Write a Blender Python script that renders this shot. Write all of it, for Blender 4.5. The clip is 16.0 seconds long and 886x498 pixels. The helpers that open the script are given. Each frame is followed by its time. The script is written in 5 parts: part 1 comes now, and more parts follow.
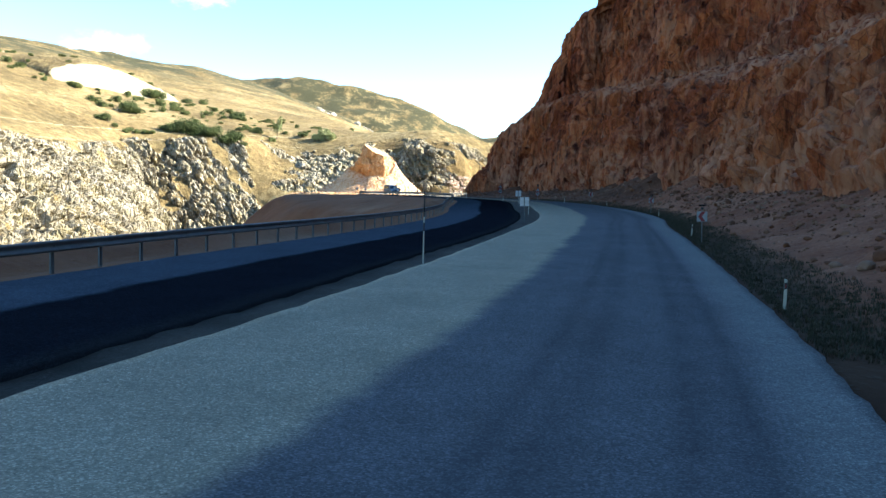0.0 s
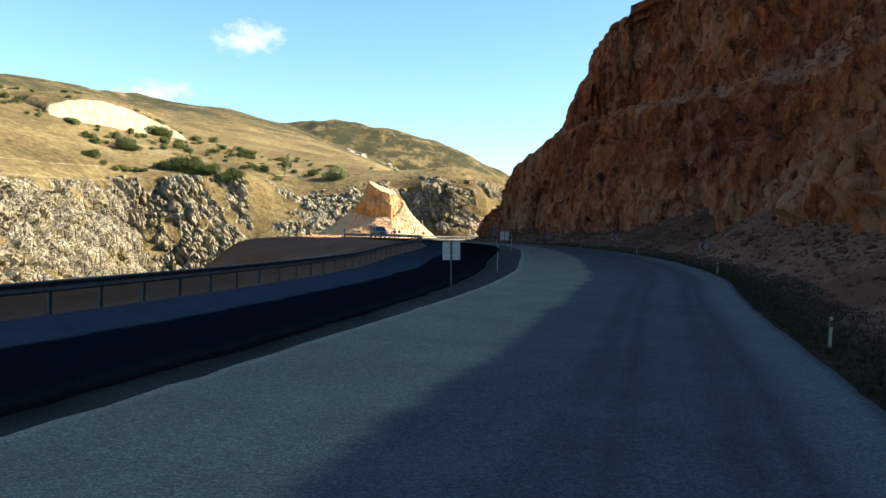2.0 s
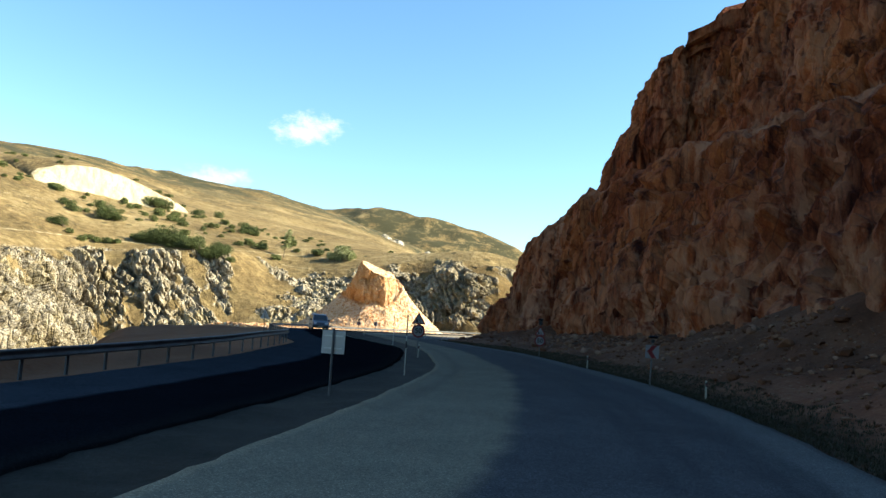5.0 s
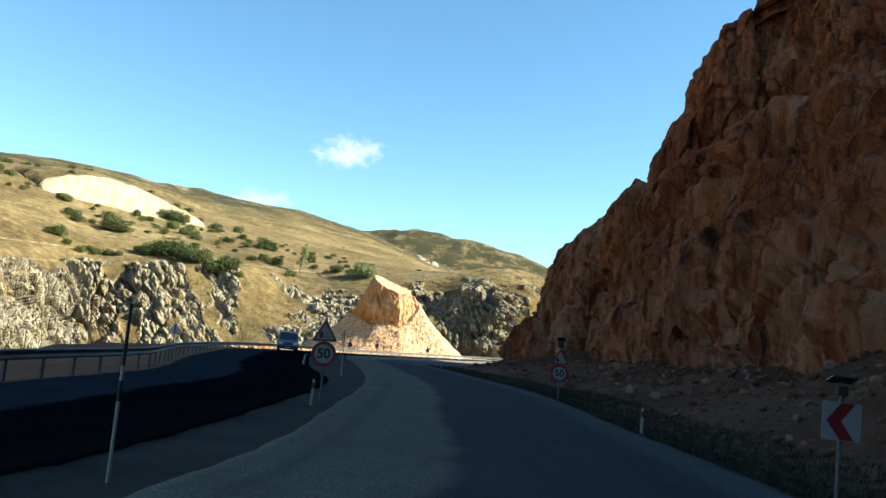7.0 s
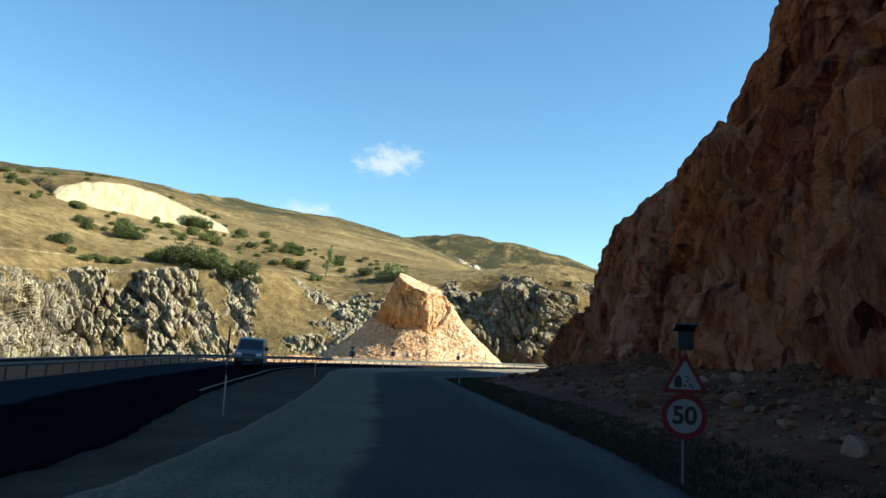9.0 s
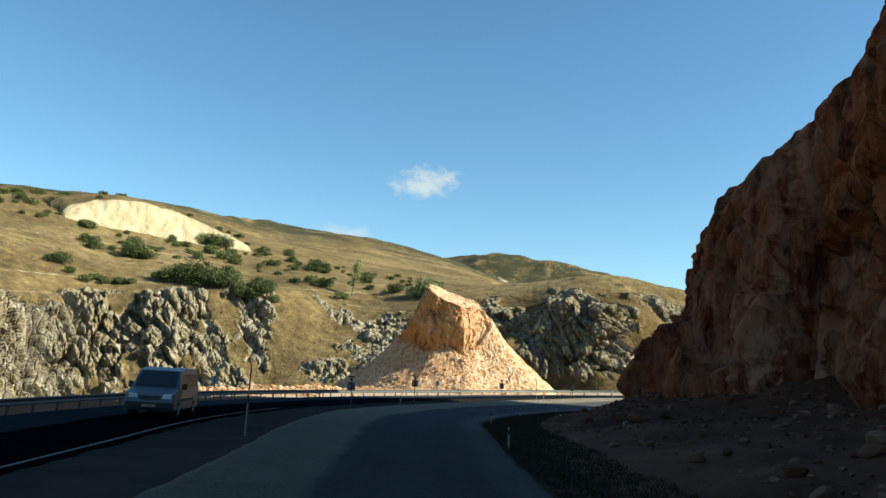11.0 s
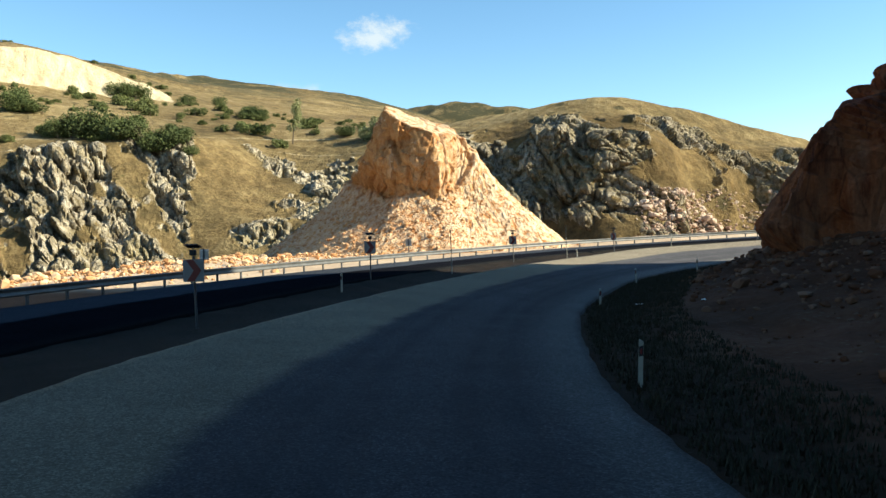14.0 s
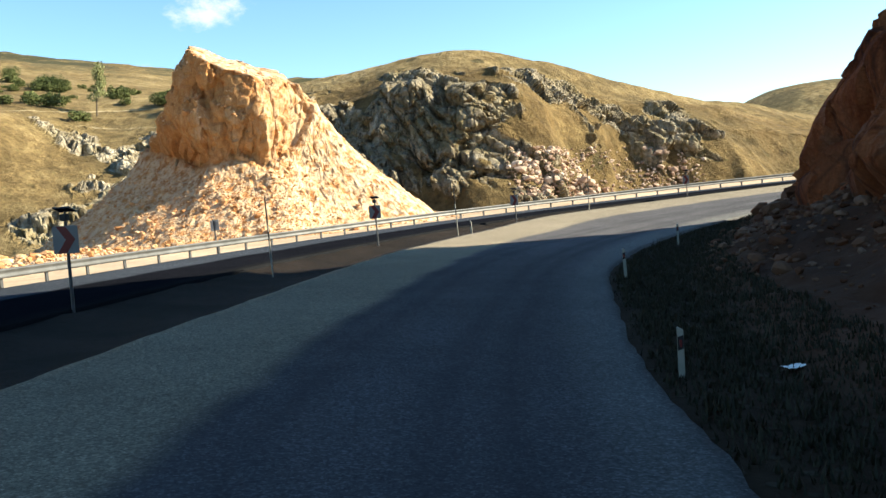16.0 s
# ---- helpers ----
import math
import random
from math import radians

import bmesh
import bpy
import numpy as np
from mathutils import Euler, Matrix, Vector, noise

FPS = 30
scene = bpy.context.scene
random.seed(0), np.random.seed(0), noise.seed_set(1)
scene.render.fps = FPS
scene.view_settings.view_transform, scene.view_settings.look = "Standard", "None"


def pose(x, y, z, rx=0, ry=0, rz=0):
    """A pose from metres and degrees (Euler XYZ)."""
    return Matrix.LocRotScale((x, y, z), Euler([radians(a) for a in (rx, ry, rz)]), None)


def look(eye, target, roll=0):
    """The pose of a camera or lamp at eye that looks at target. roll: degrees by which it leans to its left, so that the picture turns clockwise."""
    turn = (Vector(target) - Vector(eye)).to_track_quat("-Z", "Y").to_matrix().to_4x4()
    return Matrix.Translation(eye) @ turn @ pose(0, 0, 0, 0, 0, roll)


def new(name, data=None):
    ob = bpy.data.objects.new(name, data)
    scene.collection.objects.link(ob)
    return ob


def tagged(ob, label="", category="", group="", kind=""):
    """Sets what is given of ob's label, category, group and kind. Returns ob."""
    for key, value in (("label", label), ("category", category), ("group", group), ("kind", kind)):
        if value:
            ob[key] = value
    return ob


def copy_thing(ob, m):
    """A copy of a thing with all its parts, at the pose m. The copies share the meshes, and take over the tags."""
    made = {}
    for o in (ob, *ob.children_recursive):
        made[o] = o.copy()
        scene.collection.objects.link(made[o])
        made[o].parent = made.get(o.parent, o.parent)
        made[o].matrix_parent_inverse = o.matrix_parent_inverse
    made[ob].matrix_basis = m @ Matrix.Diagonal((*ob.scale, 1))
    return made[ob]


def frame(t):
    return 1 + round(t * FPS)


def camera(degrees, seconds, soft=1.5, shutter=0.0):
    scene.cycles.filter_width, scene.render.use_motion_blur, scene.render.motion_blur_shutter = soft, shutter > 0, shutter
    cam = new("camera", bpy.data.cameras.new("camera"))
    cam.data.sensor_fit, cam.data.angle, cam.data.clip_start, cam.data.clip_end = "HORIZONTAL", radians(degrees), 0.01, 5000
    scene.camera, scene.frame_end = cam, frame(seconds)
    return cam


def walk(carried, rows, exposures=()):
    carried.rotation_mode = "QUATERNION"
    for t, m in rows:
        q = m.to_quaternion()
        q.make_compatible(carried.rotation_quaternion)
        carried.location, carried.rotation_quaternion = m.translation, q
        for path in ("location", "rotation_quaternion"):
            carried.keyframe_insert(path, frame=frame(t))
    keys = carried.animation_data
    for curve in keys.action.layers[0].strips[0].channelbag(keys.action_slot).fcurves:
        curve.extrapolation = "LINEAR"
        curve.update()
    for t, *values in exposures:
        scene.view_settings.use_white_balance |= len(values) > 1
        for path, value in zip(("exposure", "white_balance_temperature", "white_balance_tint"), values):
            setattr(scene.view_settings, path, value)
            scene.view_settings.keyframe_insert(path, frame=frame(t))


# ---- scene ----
cam = camera(57.72, 16.0)
PATH = [
    (0, (0.005, -0.000, 2.307), (0.373, 19.958, 1.059), 1.39),
    (0.5, (1.935, 6.593, 2.380), (1.987, 26.564, 1.300), 1.32),
    (1, (3.862, 13.926, 2.508), (3.619, 33.908, 1.693), 1.32),
    (1.5, (5.933, 21.905, 2.585), (5.458, 41.892, 2.050), 1.24),
    (2, (7.870, 30.222, 2.599), (7.184, 50.209, 2.400), 1.39),
    (2.5, (9.716, 37.439, 2.826), (8.779, 57.417, 2.887), 1.34),
    (3, (11.458, 45.035, 2.953), (10.243, 64.994, 3.338), 1.49),
    (3.5, (12.906, 52.188, 3.065), (11.467, 72.120, 3.872), 1.97),
    (4, (14.097, 59.944, 3.332), (12.484, 79.833, 4.673), 2.73),
    (6.5, (17.352, 88.391, 3.764), (14.584, 108.043, 6.245), 4.38),
    (7, (17.367, 93.884, 3.877), (14.319, 113.480, 6.467), 4.54),
    (7.5, (17.336, 98.570, 3.917), (14.040, 118.107, 6.650), 4.44),
    (8, (17.092, 103.950, 4.015), (13.517, 123.420, 6.865), 4.38),
    (8.5, (16.741, 109.062, 4.070), (12.931, 128.482, 6.963), 3.67),
    (9, (16.123, 114.843, 4.203), (11.996, 134.228, 6.882), 3.04),
    (11.5, (10.270, 141.950, 4.935), (5.160, 161.011, 8.188), 2.05),
    (12, (8.524, 147.475, 4.998), (3.836, 166.644, 8.252), 1.81),
    (12.5, (6.948, 152.830, 5.072), (2.371, 172.141, 7.549), 1.32),
    (13, (5.248, 158.159, 4.978), (0.931, 177.647, 6.233), 0.43),
    (13.5, (4.132, 163.243, 4.925), (-0.297, 182.743, 5.321), -0.58),
    (14, (2.957, 168.051, 4.850), (-1.180, 187.615, 4.458), -1.73),
    (14.5, (1.998, 172.270, 4.821), (-1.741, 191.893, 3.833), -2.45),
    (15, (1.267, 176.651, 4.696), (-2.213, 196.292, 3.246), -3.38),
    (15.5, (0.585, 181.459, 4.482), (-1.849, 201.260, 3.071), -3.86),
    (16, (0.261, 186.452, 4.435), (-0.297, 206.411, 3.281), -4.80),
]
# seconds, stops, kelvin, tint
EXPOSURES = [
    (0, 2.48, 5750, 2), (0.5, 2.03, 6150, 2), (1, 1.76, 6400, 2), (2, 1.68, 6450, 2), (3.5, 2.05, 6450, 2), (4.2, 1.95, 6450, 2), (6.5, 1.72, 6250, -4),
    (9, 1.32, 6050, -4), (11.5, 1.0, 6150, -4), (12.5, 0.92, 6150, -4), (13, 1.1, 6200, -2), (14, 1.35, 6250, 0), (16, 1.68, 6450, 2),
]
walk(cam, [(t, look(eye, target, roll)) for t, eye, target, roll in PATH], EXPOSURES)

# ---- sky and sun ----
SUN_AZ, SUN_EL = radians(86), radians(29.5)   # clockwise from +y, above the horizon
world = bpy.data.worlds.new("sky")
scene.world = world
world.use_nodes = True
wn = world.node_tree
wn.nodes.clear()
sky = wn.nodes.new("ShaderNodeTexSky")
sky.sky_type = "NISHITA"
sky.sun_disc = False
sky.sun_elevation, sky.sun_rotation = SUN_EL, SUN_AZ
sky.altitude, sky.air_density, sky.dust_density, sky.ozone_density = 1000, 1.0, 0.3, 1.0
wbg = wn.nodes.new("ShaderNodeBackground")
wbg.inputs["Strength"].default_value = 0.087
wout = wn.nodes.new("ShaderNodeOutputWorld")
deep = wn.nodes.new("ShaderNodeHueSaturation")
deep.inputs["Hue"].default_value, deep.inputs["Saturation"].default_value = 0.496, 1.15
wn.links.new(sky.outputs[0], deep.inputs["Color"])
wn.links.new(deep.outputs[0], wbg.inputs[0])
wn.links.new(wbg.outputs[0], wout.inputs[0])
sun_data = bpy.data.lights.new("sun", "SUN")
sun_data.energy, sun_data.angle, sun_data.color = 5.0, radians(0.53), (1.0, 0.87, 0.68)
sun = new("sun", sun_data)
to_sun = Vector((math.sin(SUN_AZ) * math.cos(SUN_EL), math.cos(SUN_AZ) * math.cos(SUN_EL), math.sin(SUN_EL)))
sun.matrix_world = look(to_sun * 200, (0, 0, 0))


# ---- numeric noise ----
def hash3(i, j, k, salt):
    n = (i * 374761393 + j * 668265263 + k * 2147483647 + salt * 974711) & 0xFFFFFFFF
    n = ((n ^ (n >> 13)) * 1274126177) & 0xFFFFFFFF
    n = ((n ^ (n >> 16)) * 2246822519) & 0xFFFFFFFF
    return ((n ^ (n >> 15)) & 0xFFFFFF) / float(0xFFFFFF)


def vnoise(p, salt=0):
    """Smooth value noise, -1 to 1, for an array of points."""
    b = np.floor(p).astype(np.int64)
    f = p - b
    f = f * f * (3 - 2 * f)
    out = 0
    for a in (0, 1):
        for c in (0, 1):
            for e in (0, 1):
                w = (f[..., 0] if a else 1 - f[..., 0]) * (f[..., 1] if c else 1 - f[..., 1]) * (f[..., 2] if e else 1 - f[..., 2])
                out = out + w * hash3(b[..., 0] + a, b[..., 1] + c, b[..., 2] + e, salt)
    return out * 2 - 1


def fbm(p, octaves=4, salt=0):
    out, amp = 0, 0.5
    for o in range(octaves):
        out = out + amp * vnoise(p * 2.03 ** o, salt + o)
        amp *= 0.5
    return out


def ridged(p, octaves=4, salt=0):
    out, amp = 0, 0.5
    for o in range(octaves):
        out = out + amp * (1 - 2 * np.abs(vnoise(p * 2.07 ** o, salt + o)))
        amp *= 0.5
    return out


def blocks(p, salt=0):
    """Cells of broken rock: a height per cell, -1 to 1, tilted across it, and the closeness to the cell's border."""
    b = np.floor(p).astype(np.int64)
    f1 = np.full(p.shape[:-1], 9.0)
    f2 = np.full(p.shape[:-1], 9.0)
    val = np.zeros(p.shape[:-1])
    for a in (-1, 0, 1):
        for c in (-1, 0, 1):
            for e in (-1, 0, 1):
                i, j, k = b[..., 0] + a, b[..., 1] + c, b[..., 2] + e
                dx = i + hash3(i, j, k, salt) - p[..., 0]
                dy = j + hash3(i, j, k, salt + 1) - p[..., 1]
                dz = k + hash3(i, j, k, salt + 2) - p[..., 2]
                d = np.sqrt(dx * dx + dy * dy + dz * dz)
                tilt = (hash3(i, j, k, salt + 4) - 0.5) * dx + (hash3(i, j, k, salt + 5) - 0.5) * dy + (hash3(i, j, k, salt + 6) - 0.5) * dz
                v = hash3(i, j, k, salt + 3) * 2 - 1 + 1.6 * tilt
                near = d < f1
                f2 = np.where(near, f1, np.minimum(f2, d))
                val = np.where(near, v, val)
                f1 = np.where(near, d, f1)
    return val, np.clip(1 - (f2 - f1) * 4, 0, 1)


def catmull(rows, t):
    """Values of the rows at the fractional indices t, on a smooth curve through them."""
    rows = np.asarray(rows, float)
    n = len(rows)
    i = np.clip(np.floor(t).astype(int), 0, n - 2)
    f = (t - i).reshape((-1,) + (1,) * (rows.ndim - 1))
    p1, p2 = rows[i], rows[i + 1]
    p0 = np.where((i > 0).reshape(f.shape), rows[np.maximum(i - 1, 0)], 2 * p1 - p2)
    p3 = np.where((i < n - 2).reshape(f.shape), rows[np.minimum(i + 2, n - 1)], 2 * p2 - p1)
    return 0.5 * (2 * p1 + (p2 - p0) * f + (2 * p0 - 5 * p1 + 4 * p2 - p3) * f ** 2 + (3 * p1 - p0 - 3 * p2 + p3) * f ** 3)


def smooth(a, b, x):
    f = np.clip((x - a) / (b - a), 0, 1)
    return f * f * (3 - 2 * f)


# ---- mesh helpers ----
def mesh_from(name, verts, faces, material=None, flat=False):
    me = bpy.data.meshes.new(name)
    me.from_pydata([tuple(map(float, v)) for v in verts], [], faces)
    if not flat:
        me.polygons.foreach_set("use_smooth", [True] * len(me.polygons))
    if material:
        me.materials.append(material)
    me.update()
    return me


def grid_faces(nu, nv, flip=False):
    a = np.arange(nu * nv).reshape(nu, nv)
    q = np.stack([a[:-1, :-1], a[1:, :-1], a[1:, 1:], a[:-1, 1:]], -1).reshape(-1, 4)
    return (q[:, ::-1] if flip else q).tolist()


def grid_mesh(name, pts, material, flip=False, flat=False, **attributes):
    nu, nv = pts.shape[:2]
    me = mesh_from(name, pts.reshape(-1, 3), grid_faces(nu, nv, flip), material, flat)
    for key, values in attributes.items():
        at = me.attributes.new(key, "FLOAT", "POINT")
        at.data.foreach_set("value", np.asarray(values, np.float32).ravel())
    return me


def grid_normals(pts):
    du = np.gradient(pts, axis=0)
    dv = np.gradient(pts, axis=1)
    n = np.cross(du, dv)
    return n / np.maximum(np.linalg.norm(n, axis=-1, keepdims=True), 1e-9)


def link_bm(name, bm, material, smooth_faces=False):
    me = bpy.data.meshes.new(name)
    for f in bm.faces:
        f.smooth = smooth_faces
    bm.to_mesh(me)
    bm.free()
    me.materials.append(material)
    return new(name, me)


def part(name, bm, material, parent, label="", smooth_faces=False):
    ob = link_bm(name, bm, material, smooth_faces)
    ob.parent = parent
    if label:
        ob["label"] = label
    return ob


def empty(name, m, label, category, group=""):
    ob = new(name)
    ob.empty_display_size = 0.2
    ob.matrix_world = m
    return tagged(ob, label, category, group)


def box(bm, cx, cy, cz, sx, sy, sz, bevel=0.0, rot=None):
    m = Matrix.Translation((cx, cy, cz))
    if rot is not None:
        m = m @ rot
    r = bmesh.ops.create_cube(bm, size=1.0, matrix=m @ Matrix.Diagonal((sx, sy, sz, 1)))
    if bevel:
        edges = {e for v in r["verts"] for e in v.link_edges}
        bmesh.ops.bevel(bm, geom=list(edges), offset=bevel, segments=2, affect="EDGES", profile=0.6)
    return r


def tube(bm, x, y, z0, z1, r0, r1=None, seg=12, axis=None):
    m = Matrix.Translation((x, y, (z0 + z1) / 2))
    bmesh.ops.create_cone(bm, cap_ends=True, segments=seg, radius1=r0, radius2=r0 if r1 is None else r1, depth=z1 - z0, matrix=m)


# ---- materials ----
def material(name):
    m = bpy.data.materials.new(name)
    m.use_nodes = True
    nt = m.node_tree
    bsdf = nt.nodes["Principled BSDF"]
    bsdf.inputs["Specular IOR Level"].default_value = 0.3
    return m, nt, bsdf


def node(nt, kind, **inputs):
    n = nt.nodes.new(kind)
    for k, v in inputs.items():
        n.inputs[k.replace("_", " ")].default_value = v
    return n


def tex_noise(nt, coord, scale, detail=6.0, rough=0.6, stretch=(1, 1, 1)):
    mp = nt.nodes.new("ShaderNodeMapping")
    mp.inputs["Scale"].default_value = stretch
    nt.links.new(coord, mp.inputs["Vector"])
    n = node(nt, "ShaderNodeTexNoise", Scale=scale, Detail=detail, Roughness=rough)
    nt.links.new(mp.outputs[0], n.inputs["Vector"])
    return n.outputs["Fac"]


def ramp(nt, fac, stops):
    r = nt.nodes.new("ShaderNodeValToRGB")
    while len(r.color_ramp.elements) < len(stops):
        r.color_ramp.elements.new(0.5)
    for e, (at, col) in zip(r.color_ramp.elements, stops):
        e.position, e.color = at, (*col, 1) if len(col) == 3 else col
    nt.links.new(fac, r.inputs[0])
    return r.outputs[0]


def mix(nt, fac, a, b, mode="MIX"):
    n = nt.nodes.new("ShaderNodeMix")
    n.data_type, n.blend_type = "RGBA", mode
    for sock, v in ((n.inputs[0], fac), (n.inputs[6], a), (n.inputs[7], b)):
        if isinstance(v, (int, float)):
            sock.default_value = v
        elif isinstance(v, tuple):
            sock.default_value = (*v, 1)
        else:
            nt.links.new(v, sock)
    return n.outputs[2]


def math_node(nt, op, a, b=0.0, clamp=False):
    n = nt.nodes.new("ShaderNodeMath")
    n.operation, n.use_clamp = op, clamp
    for sock, v in zip(n.inputs, (a, b)):
        if isinstance(v, (int, float)):
            sock.default_value = v
        else:
            nt.links.new(v, sock)
    return n.outputs[0]


def remap(nt, v, a, b, c=0.0, d=1.0):
    n = nt.nodes.new("ShaderNodeMapRange")
    n.interpolation_type = "SMOOTHSTEP"
    nt.links.new(v, n.inputs[0])
    for i, x in enumerate((a, b, c, d)):
        n.inputs[i + 1].default_value = x
    return n.outputs[0]


def bump(nt, bsdf, height, strength, distance):
    b = node(nt, "ShaderNodeBump", Strength=strength, Distance=distance)
    nt.links.new(height, b.inputs["Height"])
    nt.links.new(b.outputs[0], bsdf.inputs["Normal"])


def objcoord(nt):
    return nt.nodes.new("ShaderNodeTexCoord").outputs["Object"]


def attribute(nt, name):
    a = nt.nodes.new("ShaderNodeAttribute")
    a.attribute_name = name
    return a.outputs["Fac"]


def plain(name, colour, rough=0.6, metal=0.0, var=0.12, scale=6.0, spec=0.3):
    m, nt, b = material(name)
    c = objcoord(nt)
    n = tex_noise(nt, c, scale)
    dark = tuple(v * (1 - var * 2) for v in colour)
    lite = tuple(min(1, v * (1 + var)) for v in colour)
    nt.links.new(ramp(nt, n, [(0.3, dark), (0.7, lite)]), b.inputs["Base Color"])
    b.inputs["Roughness"].default_value = rough
    b.inputs["Metallic"].default_value = metal
    b.inputs["Specular IOR Level"].default_value = spec
    return m


def rock_material(name, tones, streak, crack, sc=1.0, strength=0.7):
    """Weathered rock: broad patches, upright streaks, fine grain and cracks."""
    m, nt, b = material(name)
    c = objcoord(nt)
    broad = tex_noise(nt, c, 0.07 * sc, 5, 0.55)
    upright = (1, 1, 0.26) if sc < 1.5 else (1, 1, 1)
    grain = tex_noise(nt, c, 1.1 * sc, 8, 0.65, upright)
    strk = tex_noise(nt, c, 0.45 * sc, 6, 0.6, (1, 1, 0.08))
    fine = tex_noise(nt, c, 7.0 * sc, 6, 0.7)
    n = len(tones)
    col = ramp(nt, math_node(nt, "ADD", math_node(nt, "MULTIPLY", broad, 0.55), math_node(nt, "MULTIPLY", grain, 0.45)), [(0.34 + 0.32 * i / (n - 1), t) for i, t in enumerate(tones)])
    col = mix(nt, remap(nt, strk, 0.56, 0.74), col, streak)
    runs = tex_noise(nt, c, 0.8 * sc, 6, 0.65, (1, 1, 0.07))
    col = mix(nt, remap(nt, runs, 0.34, 0.52, 0.95 if sc < 1.5 else 0.4, 0.0), col, crack, "MULTIPLY")
    col = mix(nt, remap(nt, fine, 0.35, 0.75, 0.45, 0.0), col, crack, "MULTIPLY")
    v = nt.nodes.new("ShaderNodeTexVoronoi")
    v.feature = "DISTANCE_TO_EDGE"
    v.inputs["Scale"].default_value = 0.8 * sc
    mp = nt.nodes.new("ShaderNodeMapping")
    mp.inputs["Scale"].default_value = (1, 1, 0.5)
    nt.links.new(c, mp.inputs["Vector"])
    nt.links.new(mp.outputs[0], v.inputs["Vector"])
    edge = remap(nt, v.outputs["Distance"], 0.0, 0.05, 0.55 if sc < 1.5 else 0.22, 0.0)
    col = mix(nt, edge, col, crack, "MULTIPLY")
    # paler by mask: dust, and on the butte sunlight painted into the colour
    paled = math_node(nt, "MULTIPLY", attribute(nt, "dust_and_sun"), remap(nt, grain, 0.38, 0.58))
    col = mix(nt, paled, col, streak)
    nt.links.new(col, b.inputs["Base Color"])
    b.inputs["Roughness"].default_value = 0.92
    b.inputs["Specular IOR Level"].default_value = 0.15
    h = math_node(nt, "ADD", math_node(nt, "MULTIPLY", grain, 1.0), math_node(nt, "MULTIPLY", fine, 0.35))
    bump(nt, b, h, strength, 0.5 / sc)
    return m


def hill_material():
    """Dry steppe: golden grass on the gentle ground, grey rock with dark clefts where it is steep."""
    m, nt, b = material("dry_hill")
    c = objcoord(nt)
    geo = nt.nodes.new("ShaderNodeNewGeometry")
    sep = nt.nodes.new("ShaderNodeSeparateXYZ")
    nt.links.new(geo.outputs["True Normal"], sep.inputs[0])
    broad = tex_noise(nt, c, 0.03, 6, 0.6)
    mid = tex_noise(nt, c, 0.35, 6, 0.65)
    fine = tex_noise(nt, c, 2.6, 6, 0.7)
    grass = ramp(nt, math_node(nt, "ADD", math_node(nt, "MULTIPLY", broad, 0.5), math_node(nt, "MULTIPLY", mid, 0.5)),
                 [(0.36, (0.085, 0.060, 0.027)), (0.5, (0.200, 0.143, 0.066)), (0.62, (0.33, 0.25, 0.125))])
    tuft = remap(nt, tex_noise(nt, c, 0.8, 5, 0.7), 0.6, 0.68)
    grass = mix(nt, math_node(nt, "MULTIPLY", tuft, 0.8), grass, (0.10, 0.09, 0.035))
    grass = mix(nt, 0.8, grass, ramp(nt, tex_noise(nt, c, 1.6, 7, 0.75), [(0.34, (0.55, 0.53, 0.50)), (0.52, (1.0, 1.0, 1.0)), (0.68, (1.4, 1.38, 1.3))]), "MULTIPLY")
    rock = ramp(nt, mid, [(0.32, (0.16, 0.136, 0.100)), (0.5, (0.40, 0.348, 0.262)), (0.66, (0.64, 0.57, 0.45))])
    rock = mix(nt, remap(nt, fine, 0.35, 0.6, 0.6, 0.0), rock, (0.30, 0.28, 0.25), "MULTIPLY")
    slabs = node(nt, "ShaderNodeTexVoronoi", Scale=0.6)
    slabs.feature = "DISTANCE_TO_EDGE"
    lean = nt.nodes.new("ShaderNodeMapping")
    lean.inputs["Rotation"].default_value, lean.inputs["Scale"].default_value = (0.15, 0.45, 0.2), (1.0, 1.0, 0.32)
    wavy = node(nt, "ShaderNodeTexNoise", Scale=0.5, Detail=5.0)
    nt.links.new(c, wavy.inputs["Vector"])
    nt.links.new(mix(nt, 0.12, c, wavy.outputs["Color"], "ADD"), lean.inputs["Vector"])
    nt.links.new(lean.outputs[0], slabs.inputs["Vector"])
    split = remap(nt, slabs.outputs["Distance"], 0.0, 0.13)
    rock = mix(nt, math_node(nt, "MULTIPLY", math_node(nt, "SUBTRACT", 1.0, split), 0.15), rock, (0.22, 0.20, 0.17), "MULTIPLY")
    cleft = node(nt, "ShaderNodeTexNoise", Scale=1.1, Detail=6.0, Roughness=0.62)
    nt.links.new(lean.outputs[0], cleft.inputs["Vector"])
    rock = mix(nt, remap(nt, cleft.outputs["Fac"], 0.36, 0.49, 0.85, 0.0), rock, (0.20, 0.18, 0.15), "MULTIPLY")
    lichen = remap(nt, tex_noise(nt, c, 0.12, 5, 0.6), 0.5, 0.66)
    rock = mix(nt, math_node(nt, "MULTIPLY", lichen, 0.35), rock, (0.30, 0.24, 0.10))
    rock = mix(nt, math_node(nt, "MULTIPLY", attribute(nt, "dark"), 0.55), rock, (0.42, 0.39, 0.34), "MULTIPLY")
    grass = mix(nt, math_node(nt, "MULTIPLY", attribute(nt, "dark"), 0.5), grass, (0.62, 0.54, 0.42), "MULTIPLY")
    turf = remap(nt, tex_noise(nt, c, 0.55, 6, 0.7), 0.46, 0.55)
    rock = mix(nt, math_node(nt, "MULTIPLY", turf, 0.35), rock, (0.19, 0.14, 0.055))
